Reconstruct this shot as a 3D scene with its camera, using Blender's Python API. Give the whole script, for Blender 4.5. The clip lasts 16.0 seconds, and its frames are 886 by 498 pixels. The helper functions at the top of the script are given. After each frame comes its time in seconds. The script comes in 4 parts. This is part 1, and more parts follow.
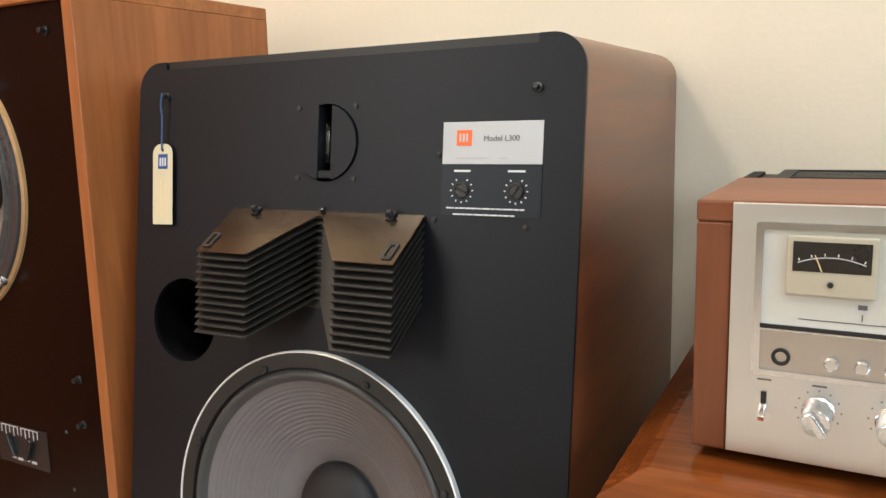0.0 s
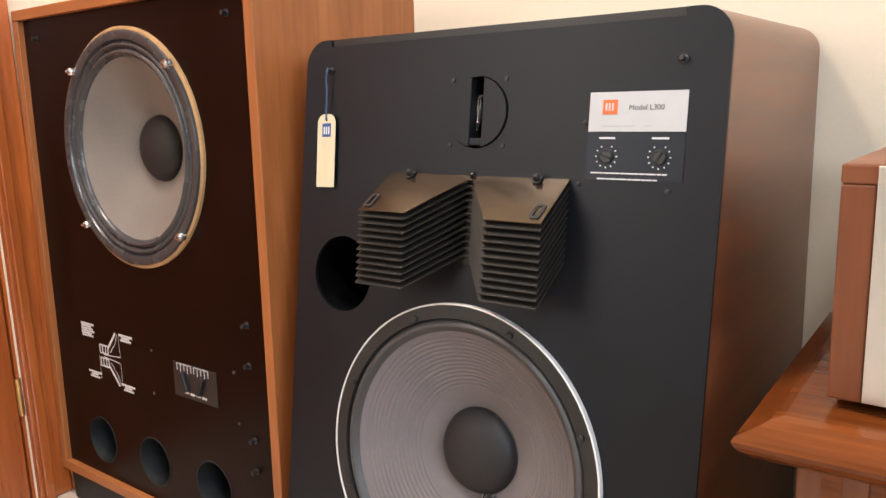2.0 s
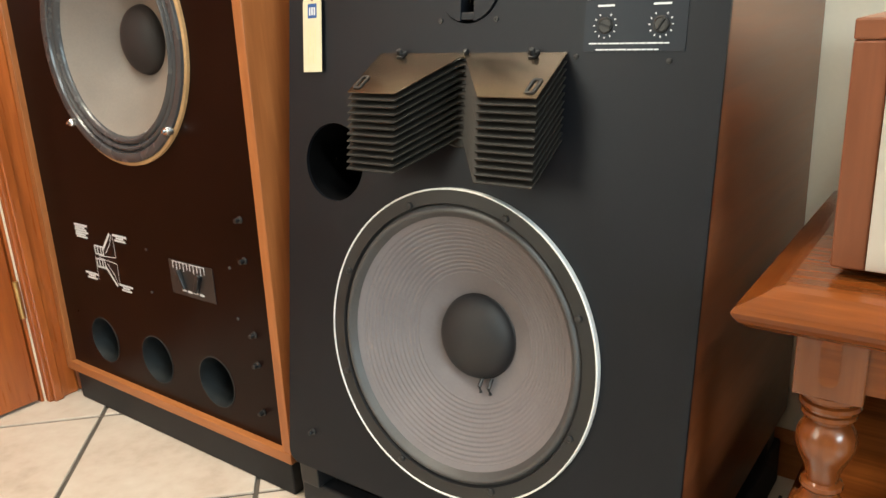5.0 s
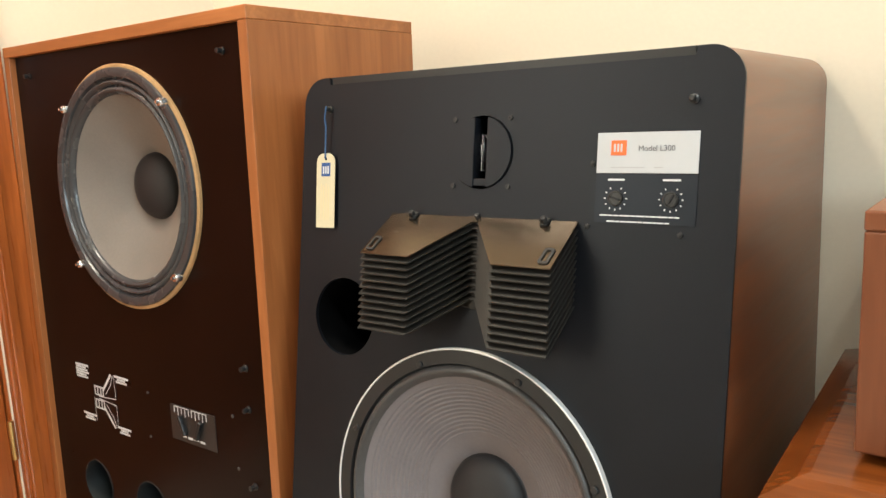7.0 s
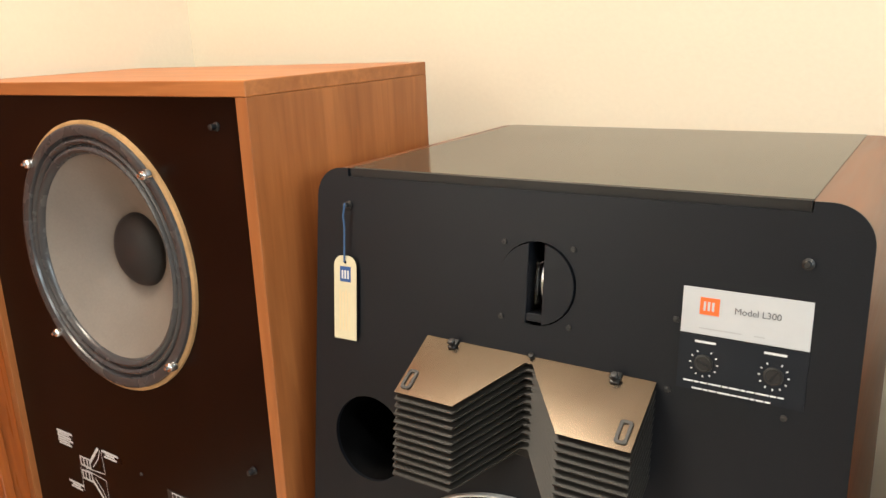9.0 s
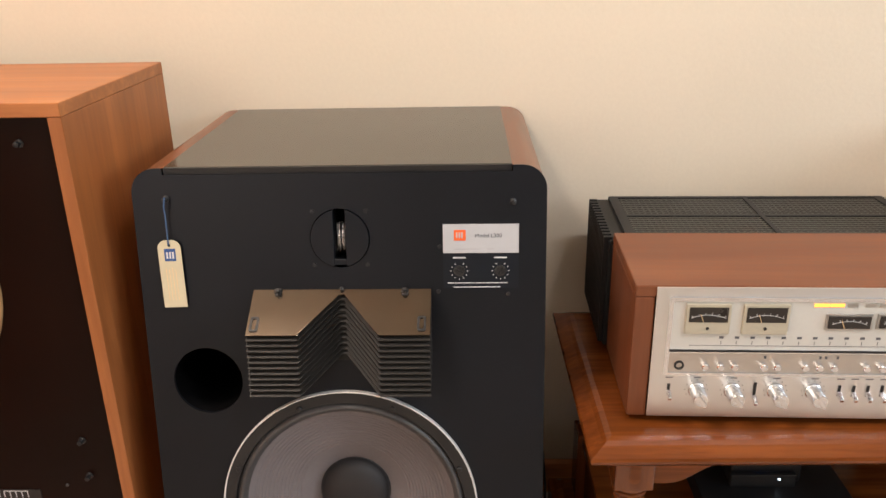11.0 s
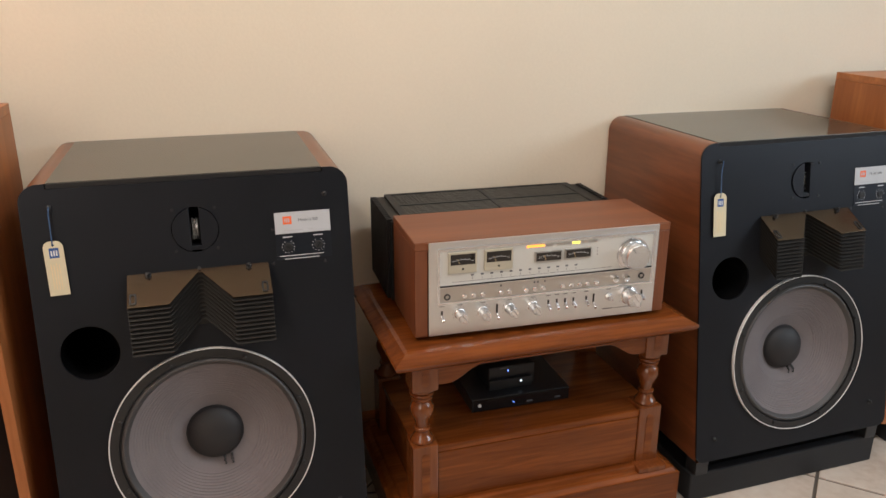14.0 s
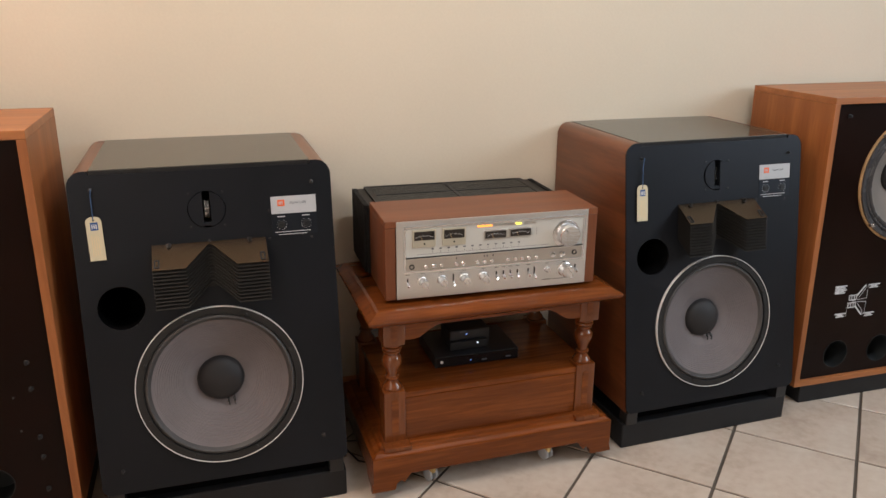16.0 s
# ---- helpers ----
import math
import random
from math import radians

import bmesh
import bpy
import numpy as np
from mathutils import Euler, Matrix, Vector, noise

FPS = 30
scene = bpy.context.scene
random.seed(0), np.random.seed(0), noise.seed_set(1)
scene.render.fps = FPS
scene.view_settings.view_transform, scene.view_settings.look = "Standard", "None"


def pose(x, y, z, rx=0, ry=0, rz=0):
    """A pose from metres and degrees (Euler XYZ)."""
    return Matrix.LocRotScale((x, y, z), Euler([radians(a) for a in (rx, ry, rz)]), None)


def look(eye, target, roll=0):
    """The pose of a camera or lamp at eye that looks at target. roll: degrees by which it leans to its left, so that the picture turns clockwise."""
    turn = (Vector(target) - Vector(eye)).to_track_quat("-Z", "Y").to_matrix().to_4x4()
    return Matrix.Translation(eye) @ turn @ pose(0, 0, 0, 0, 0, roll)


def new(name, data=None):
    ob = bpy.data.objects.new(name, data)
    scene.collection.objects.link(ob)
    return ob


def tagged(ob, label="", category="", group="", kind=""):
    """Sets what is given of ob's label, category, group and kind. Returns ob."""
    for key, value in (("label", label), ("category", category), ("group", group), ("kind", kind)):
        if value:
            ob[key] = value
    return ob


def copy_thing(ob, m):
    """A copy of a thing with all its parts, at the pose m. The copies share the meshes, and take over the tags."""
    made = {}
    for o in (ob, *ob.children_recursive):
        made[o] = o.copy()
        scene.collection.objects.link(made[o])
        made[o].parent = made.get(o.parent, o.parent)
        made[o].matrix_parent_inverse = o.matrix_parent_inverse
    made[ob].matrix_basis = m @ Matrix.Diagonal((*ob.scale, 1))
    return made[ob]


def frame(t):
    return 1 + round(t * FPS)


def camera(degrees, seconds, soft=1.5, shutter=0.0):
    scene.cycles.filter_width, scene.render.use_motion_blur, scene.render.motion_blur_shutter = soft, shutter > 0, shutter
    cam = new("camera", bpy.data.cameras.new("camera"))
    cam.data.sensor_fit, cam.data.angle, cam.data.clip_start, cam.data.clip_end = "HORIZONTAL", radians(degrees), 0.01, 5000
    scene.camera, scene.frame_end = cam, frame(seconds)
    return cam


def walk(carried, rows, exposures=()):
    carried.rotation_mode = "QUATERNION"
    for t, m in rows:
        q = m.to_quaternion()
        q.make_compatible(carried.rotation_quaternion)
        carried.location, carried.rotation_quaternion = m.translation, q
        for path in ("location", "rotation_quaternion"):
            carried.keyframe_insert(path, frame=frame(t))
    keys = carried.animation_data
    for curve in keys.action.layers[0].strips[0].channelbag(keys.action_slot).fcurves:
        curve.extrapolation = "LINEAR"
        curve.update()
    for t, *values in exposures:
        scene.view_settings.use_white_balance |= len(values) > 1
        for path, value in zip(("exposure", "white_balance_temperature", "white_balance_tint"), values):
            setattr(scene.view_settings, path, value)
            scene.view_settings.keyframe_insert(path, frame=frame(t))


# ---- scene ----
cam = camera(59.56, 16.0)
PATH = [
    (0, (0.7, -0.683, 0.774), (-0.276, 1.028, 0.428), -1.8),
    (0.5, (0.694, -0.719, 0.791), (-0.404, 0.914, 0.433), -2.5),
    (1, (0.7, -0.737, 0.789), (-0.485, 0.836, 0.437), -2.5),
    (1.5, (0.705, -0.75, 0.77), (-0.508, 0.801, 0.422), -1.8),
    (2, (0.708, -0.764, 0.764), (-0.504, 0.781, 0.381), -1.8),
    (2.5, (0.712, -0.779, 0.738), (-0.501, 0.747, 0.288), -2.3),
    (3, (0.712, -0.766, 0.697), (-0.481, 0.727, 0.107), -3.0),
    (3.2, (0.714, -0.762, 0.69), (-0.47, 0.722, 0.06), -3.3),
    (5.3, (0.697, -0.748, 0.732), (-0.489, 0.748, 0.135), -2.9),
    (5.5, (0.692, -0.758, 0.731), (-0.488, 0.765, 0.193), -2.7),
    (6, (0.686, -0.751, 0.745), (-0.51, 0.778, 0.26), -2.6),
    (6.5, (0.683, -0.745, 0.768), (-0.517, 0.8, 0.353), -2.6),
    (7, (0.682, -0.745, 0.79), (-0.525, 0.813, 0.45), -2.6),
    (7.5, (0.651, -0.71, 0.79), (-0.547, 0.857, 0.459), -2.0),
    (8, (0.569, -0.602, 0.808), (-0.633, 0.949, 0.416), -1.5),
    (8.2, (0.544, -0.571, 0.845), (-0.665, 0.966, 0.424), -1.5),
    (10.3, (0.497, -0.917, 1.105), (0.037, 0.892, 0.385), -2.5),
    (10.5, (0.429, -0.948, 1.11), (0.136, 0.893, 0.386), -1.9),
    (11, (0.379, -1.011, 1.132), (0.264, 0.843, 0.39), -1.2),
    (11.5, (0.322, -1.137, 1.151), (0.314, 0.721, 0.411), -0.7),
    (12, (0.253, -1.199, 1.164), (0.419, 0.663, 0.454), 0.2),
    (12.5, (0.18, -1.222, 1.175), (0.61, 0.591, 0.448), -1.1),
    (13, (0.151, -1.256, 1.186), (0.833, 0.483, 0.472), -1.2),
    (13.5, (0.165, -1.311, 1.187), (0.863, 0.435, 0.507), -1.2),
    (14, (0.247, -1.45, 1.18), (0.755, 0.372, 0.53), 0.2),
    (14.5, (0.258, -1.564, 1.195), (0.689, 0.281, 0.553), 0.9),
    (15, (0.214, -1.646, 1.214), (0.71, 0.192, 0.599), -0.2),
    (15.5, (0.188, -1.722, 1.223), (0.741, 0.103, 0.619), -0.3),
    (16, (0.228, -1.811, 1.214), (0.745, 0.019, 0.595), 0.4),
]
EXPOSURES = [(0, -0.02, 5850, 2), (1.5, 0.13, 5950, 10), (3, 0.35, 6050, 3), (5.5, 0.40, 6050, -4), (7, 0.22, 6100, -1), (8.2, 0.30, 6200, -2), (10.5, -0.28, 6300, 11), (11.4, -0.17, 6300, 11), (12.5, -0.35, 6200, 9), (16, -0.70, 6150, 10)]
walk(cam, [(t, look(eye, target, roll)) for t, eye, target, roll in PATH], EXPOSURES)

# ---- light ----
world = bpy.data.worlds.new("world")
scene.world = world
world.use_nodes = True
wn = world.node_tree.nodes
sky = wn.new("ShaderNodeTexSky")
sky.sky_type = "NISHITA"
sky.sun_disc = False
sky.sun_elevation, sky.sun_rotation = radians(40), radians(120)
world.node_tree.links.new(sky.outputs[0], wn["Background"].inputs[0])
wn["Background"].inputs[1].default_value = 0.12


def area_lamp(name, eye, target, sx, sy, watts, colour):
    d = bpy.data.lights.new(name, "AREA")
    d.shape, d.size, d.size_y, d.energy, d.color = "RECTANGLE", sx, sy, watts, colour
    ob = new(name, d)
    ob.matrix_world = look(eye, target)
    return ob


# daylight in the two window openings, and the ceiling lamps
area_lamp("window_light", (3.87, -1.75, 1.75), (0.0, -1.45, 1.1), 1.5, 1.0, 70, (0.84, 0.93, 1.0))
area_lamp("west_window_light", (-0.85, -2.2, 1.5), (1.2, -1.5, 1.0), 1.4, 1.4, 32, (1.0, 0.84, 0.68))
area_lamp("ceiling_lamp_light", (-0.50, -0.52, 2.43), (-0.50, -0.52, 0), 0.36, 0.36, 31, (1.0, 0.83, 0.68))
for lamp_x in (0.95, 1.25, 1.55):
    area_lamp("spot_light", (lamp_x, -1.0, 2.36), (lamp_x, -1.0, 0), 0.11, 0.11, 8.5, (1.0, 0.97, 0.95))


# ---- materials ----
def material(name, rough=0.5, metal=0.0, colour=(0.5, 0.5, 0.5)):
    m = bpy.data.materials.new(name)
    m.use_nodes = True
    b = m.node_tree.nodes["Principled BSDF"]
    b.inputs["Roughness"].default_value = rough
    b.inputs["Metallic"].default_value = metal
    b.inputs["Base Color"].default_value = (*colour, 1)
    return m, m.node_tree.nodes, m.node_tree.links, b


def ramp(n, stops):
    r = n.new("ShaderNodeValToRGB")
    while len(r.color_ramp.elements) < len(stops):
        r.color_ramp.elements.new(0.5)
    for e, (p, c) in zip(r.color_ramp.elements, stops):
        e.position, e.color = p, (*c, 1)
    return r


def speckled(name, colour, rough, metal=0.0, fine=400.0, coarse=6.0, vary=0.15, bump=0.1, dist=0.0006, coat=0.0):
    """A plain surface with grain, cloudy variation and fine relief."""
    m, n, l, b = material(name, rough, metal, colour)
    tc = n.new("ShaderNodeTexCoord")
    na, nb = n.new("ShaderNodeTexNoise"), n.new("ShaderNodeTexNoise")
    na.inputs["Scale"].default_value, nb.inputs["Scale"].default_value = coarse, fine
    na.inputs["Detail"].default_value = 5
    for t in (na, nb):
        l.new(tc.outputs["Object"], t.inputs["Vector"])
    lo, hi = [tuple(max(0, c * k) for c in colour) for k in (1 - vary, 1 + vary)]
    r = ramp(n, ((0.3, lo), (0.7, hi)))
    mix = n.new("ShaderNodeMath")
    mix.operation = "MULTIPLY_ADD"
    l.new(nb.outputs[0], mix.inputs[0])
    mix.inputs[1].default_value = 0.35
    l.new(na.outputs[0], mix.inputs[2])
    sub = n.new("ShaderNodeMath")
    sub.operation = "SUBTRACT"
    l.new(mix.outputs[0], sub.inputs[0])
    sub.inputs[1].default_value = 0.175
    l.new(sub.outputs[0], r.inputs[0])
    l.new(r.outputs[0], b.inputs["Base Color"])
    rr = n.new("ShaderNodeMapRange")
    rr.inputs["To Min"].default_value, rr.inputs["To Max"].default_value = max(0.02, rough - 0.08), min(1, rough + 0.08)
    l.new(na.outputs[0], rr.inputs["Value"])
    l.new(rr.outputs[0], b.inputs["Roughness"])
    bp = n.new("ShaderNodeBump")
    bp.inputs["Strength"].default_value, bp.inputs["Distance"].default_value = bump, dist
    l.new(nb.outputs[0], bp.inputs["Height"])
    l.new(bp.outputs[0], b.inputs["Normal"])
    b.inputs["Coat Weight"].default_value = coat
    b.inputs["Coat Roughness"].default_value = 0.12
    return m


def wood(name, dark, light, along="z", rough=0.4, coat=0.0, figure=1.0, relief=0.05, sheen_vary=0.08):
    """Veneer: long fibres, broad cathedral figure and pores, running along one axis."""
    m, n, l, b = material(name, rough)
    tc, mp = n.new("ShaderNodeTexCoord"), n.new("ShaderNodeMapping")
    l.new(tc.outputs["Object"], mp.inputs["Vector"])
    mp.inputs["Scale"].default_value = [1.0 if a == along else 14.0 for a in "xyz"]
    oi = n.new("ShaderNodeObjectInfo")
    l.new(oi.outputs["Random"], mp.inputs["Location"])
    broad, fibre, pore = (n.new("ShaderNodeTexNoise") for _ in range(3))
    for t, s, d in ((broad, 1.3 * figure, 4), (fibre, 9.0, 6), (pore, 40.0, 2)):
        t.inputs["Scale"].default_value, t.inputs["Detail"].default_value = s, d
        t.inputs["Distortion"].default_value = 0.5
        l.new(mp.outputs[0], t.inputs["Vector"])
    a = n.new("ShaderNodeMath")
    a.operation = "MULTIPLY_ADD"
    l.new(fibre.outputs[0], a.inputs[0])
    a.inputs[1].default_value = 0.6
    l.new(broad.outputs[0], a.inputs[2])
    mid = tuple((p + q) / 2 for p, q in zip(dark, light))
    dark = tuple(0.62 * p + 0.38 * q for p, q in zip(dark, mid))
    r = ramp(n, ((0.55, dark), (0.78, mid), (1.0, light)))
    l.new(a.outputs[0], r.inputs[0])
    l.new(r.outputs[0], b.inputs["Base Color"])
    rr = n.new("ShaderNodeMapRange")
    rr.inputs["To Min"].default_value, rr.inputs["To Max"].default_value = max(0.05, rough - sheen_vary), rough + sheen_vary
    l.new(fibre.outputs[0], rr.inputs["Value"])
    l.new(rr.outputs[0], b.inputs["Roughness"])
    bp = n.new("ShaderNodeBump")
    bp.inputs["Strength"].default_value, bp.inputs["Distance"].default_value = relief, 0.0003
    l.new(pore.outputs[0], bp.inputs["Height"])
    l.new(bp.outputs[0], b.inputs["Normal"])
    b.inputs["Coat Weight"].default_value, b.inputs["Coat Roughness"].default_value = coat, 0.12
    return m


def brushed(name, colour, rough):
    m, n, l, b = material(name, rough, 1.0, colour)
    tc, mp, t = n.new("ShaderNodeTexCoord"), n.new("ShaderNodeMapping"), n.new("ShaderNodeTexNoise")
    mp.inputs["Scale"].default_value = (3, 300, 300)
    t.inputs["Scale"].default_value = 8
    l.new(tc.outputs["Object"], mp.inputs["Vector"])
    l.new(mp.outputs[0], t.inputs["Vector"])
    rr = n.new("ShaderNodeMapRange")
    rr.inputs["To Min"].default_value, rr.inputs["To Max"].default_value = rough - 0.08, rough + 0.1
    l.new(t.outputs[0], rr.inputs["Value"])
    l.new(rr.outputs[0], b.inputs["Roughness"])
    bp = n.new("ShaderNodeBump")
    bp.inputs["Strength"].default_value, bp.inputs["Distance"].default_value = 0.06, 0.0003
    l.new(t.outputs[0], bp.inputs["Height"])
    l.new(bp.outputs[0], b.inputs["Normal"])
    return m


def glowing(name, colour, power):
    m, n, l, b = material(name, 0.4, 0, colour)
    b.inputs["Emission Color"].default_value = (*colour, 1)
    b.inputs["Emission Strength"].default_value = power
    return m


def duller(m, level, tint=(1, 1, 1)):
    """Less mirror-like: a lower specular level, as for matt lacquer, with the lacquer's own tint."""
    b = m.node_tree.nodes["Principled BSDF"]
    b.inputs["Specular IOR Level"].default_value = level
    b.inputs["Specular Tint"].default_value = (*tint, 1)
    return m


def clear(name, colour, rough, weight=1.0):
    m, n, l, b = material(name, rough, 0, colour)
    b.inputs["Transmission Weight"].default_value = weight
    b.inputs["IOR"].default_value = 1.45
    return m


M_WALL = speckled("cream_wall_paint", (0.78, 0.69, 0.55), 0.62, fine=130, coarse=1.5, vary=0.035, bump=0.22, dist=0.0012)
# darkened colour for the unseen east wall, to dim reflections in the fronts
M_FAR = speckled("darkened_unseen_wall", (0.30, 0.27, 0.225), 0.7, fine=130, coarse=1.5, vary=0.035, bump=0.22, dist=0.0012)
M_CEIL = speckled("white_ceiling_paint", (0.8, 0.78, 0.72), 0.8, fine=120, coarse=2, vary=0.03)
M_TEAK = wood("teak_veneer", (0.235, 0.074, 0.020), (0.42, 0.152, 0.045), "z", 0.42)
M_TEAK_X = wood("teak_veneer_across", (0.265, 0.086, 0.024), (0.46, 0.172, 0.053), "x", 0.40)
M_WALNUT_Y = wood("walnut_veneer_along", (0.092, 0.026, 0.0080), (0.190, 0.058, 0.0185), "y", 0.36, 0.32, 1.6, 0.02, 0.05)
M_WALNUT_Y.node_tree.nodes["Principled BSDF"].inputs["Coat Roughness"].default_value = 0.24
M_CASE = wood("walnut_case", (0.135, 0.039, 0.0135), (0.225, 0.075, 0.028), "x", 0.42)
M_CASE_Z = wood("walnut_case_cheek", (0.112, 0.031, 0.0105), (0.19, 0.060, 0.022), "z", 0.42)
M_TABLE = wood("varnished_table_wood", (0.078, 0.0178, 0.0032), (0.215, 0.058, 0.0104), "x", 0.24, 0.0, 1.6, 0.02, 0.04)
M_TABLE_Z = wood("varnished_turned_wood", (0.105, 0.026, 0.0055), (0.195, 0.056, 0.0125), "z", 0.23, 0.3, 1.0, 0.02, 0.05)
M_DOOR = wood("varnished_door_wood", (0.23, 0.050, 0.0090), (0.47, 0.128, 0.025), "z", 0.3, 0.4)
M_SLATE = speckled("slate_black_baffle_paint", (0.0050, 0.0057, 0.0078), 0.44, fine=700, coarse=5, vary=0.2, bump=0.25, dist=0.0005)
M_BROWN = speckled("dark_brown_baffle_board", (0.0085, 0.0026, 0.0015), 0.30, fine=500, coarse=4, vary=0.25, bump=0.12, dist=0.0004)
duller(M_SLATE, 0.32, (0.87, 0.91, 1.0))
duller(M_BROWN, 0.12)
M_PLINTH = speckled("black_painted_plinth", (0.012, 0.0125, 0.014), 0.5, fine=300, coarse=7, vary=0.25)
M_BLACK = speckled("black_plastic", (0.012, 0.012, 0.013), 0.4, fine=600, coarse=20, vary=0.2, bump=0.05)
duller(M_PLINTH, 0.3)
duller(M_TABLE, 0.36)
M_CHASSIS = duller(speckled("black_crackle_chassis_paint", (0.0075, 0.0072, 0.0075), 0.5, fine=500, coarse=9, vary=0.25, bump=0.2, dist=0.0004), 0.3)
# near-black without gloss: the shade inside holes and gaps, put into the colour
M_VOID = duller(speckled("black_recess_shade", (0.004, 0.004, 0.0043), 0.95, fine=500, coarse=20, vary=0.3), 0.0)
M_CONE = speckled("grey_paper_cone", (0.152, 0.134, 0.138), 0.8, fine=240, coarse=9, vary=0.10, bump=0.3, dist=0.0005)
M_CONE_T = speckled("pale_paper_cone", (0.20, 0.172, 0.150), 0.8, fine=240, coarse=9, vary=0.10, bump=0.3, dist=0.0005)
M_DOME = speckled("dark_dust_dome", (0.015, 0.0137, 0.0147), 0.6, fine=300, coarse=14, vary=0.12)
M_RUBBER = speckled("grey_rubber_surround", (0.055, 0.052, 0.052), 0.48, fine=300, coarse=12, vary=0.15)
M_SURROUND = speckled("glossy_grey_rubber", (0.050, 0.050, 0.054), 0.27, fine=300, coarse=12, vary=0.15)
M_FILM = speckled("smoked_panel_film", (0.022, 0.019, 0.018), 0.4, fine=500, coarse=9, vary=0.15, bump=0.03)
M_MESH = duller(speckled("grey_vent_mesh", (0.055, 0.052, 0.046), 0.5, 0.0, fine=500, coarse=9, vary=0.15), 0.4)
M_TRIM = speckled("satin_metal_trim", (0.82, 0.81, 0.80), 0.42, 0.35, fine=200, coarse=30, vary=0.05)
M_CORK = speckled("tan_gasket", (0.42, 0.25, 0.11), 0.7, fine=300, coarse=25, vary=0.2)
M_CHROME = speckled("bright_chrome", (0.82, 0.83, 0.86), 0.16, 1.0, fine=100, coarse=30, vary=0.03, bump=0.0)
M_STEEL = speckled("dull_steel", (0.5, 0.49, 0.47), 0.35, 1.0, fine=100, coarse=30, vary=0.08)
M_BRASS = speckled("aged_brass", (0.60, 0.40, 0.16), 0.35, 1.0, fine=100, coarse=30, vary=0.15)
M_BRONZE = speckled("bronze_lacquered_plate", (0.138, 0.109, 0.082), 0.21, 0.95, fine=500, coarse=8, vary=0.10, bump=0.05)
M_LENS = duller(speckled("black_lens_plate", (0.013, 0.0115, 0.0100), 0.44, fine=500, coarse=10, vary=0.15), 0.3)
M_ALU = brushed("brushed_aluminium", (0.80, 0.80, 0.80), 0.34)
M_KNOB = brushed("turned_aluminium", (0.80, 0.81, 0.83), 0.24)
M_LID = speckled("smoked_glass_top", (0.042, 0.040, 0.032), 0.13, fine=500, coarse=4, vary=0.08, bump=0.0)
M_WHITE = speckled("white_label_stock", (0.45, 0.46, 0.48), 0.5, fine=200, coarse=30, vary=0.02, bump=0.02)
M_ORANGE = speckled("orange_print", (0.80, 0.13, 0.025), 0.5, fine=200, coarse=30, vary=0.03, bump=0.0)
M_BLUE = speckled("blue_print", (0.02, 0.075, 0.25), 0.5, fine=200, coarse=30, vary=0.04, bump=0.0)
M_TAG = speckled("cream_card", (0.60, 0.54, 0.375), 0.65, fine=200, coarse=25, vary=0.03, bump=0.03)
M_PRINT = speckled("white_print", (0.62, 0.63, 0.65), 0.6, fine=200, coarse=30, vary=0.03, bump=0.0)
M_INK = speckled("grey_ink", (0.09, 0.09, 0.10), 0.6, fine=200, coarse=30, vary=0.03, bump=0.0)
M_PALE_INK = speckled("pale_grey_ink", (0.36, 0.36, 0.38), 0.6, fine=200, coarse=30, vary=0.03, bump=0.0)
M_STRING = speckled("blue_cord", (0.045, 0.10, 0.21), 0.8, fine=900, coarse=60, vary=0.2)
M_DIAL = speckled("silver_dial_glass", (0.62, 0.61, 0.57), 0.22, 0.25, fine=200, coarse=10, vary=0.03, bump=0.0)
M_METER = speckled("black_meter_face", (0.02, 0.016, 0.013), 0.3, fine=200, coarse=30, vary=0.1, bump=0.0)
M_AMBER = speckled("amber_print", (0.75, 0.55, 0.30), 0.5, fine=200, coarse=30, vary=0.05, bump=0.0)
M_GLASS = clear("clear_acrylic", (0.95, 0.97, 1.0), 0.04)
M_GROUT = speckled("dark_grout", (0.10, 0.082, 0.066), 0.9, fine=200, coarse=9, vary=0.25)
M_ORANGE_LAMP = glowing("orange_lamp", (1.0, 0.36, 0.05), 2.2)
M_YELLOW_LAMP = glowing("yellow_lamp", (1.0, 0.82, 0.10), 2.4)
M_BLUE_LAMP = glowing("blue_lamp", (0.10, 0.22, 1.0), 9.0)
M_PALE_LAMP = glowing("pale_lamp", (0.75, 0.88, 1.0), 4.0)


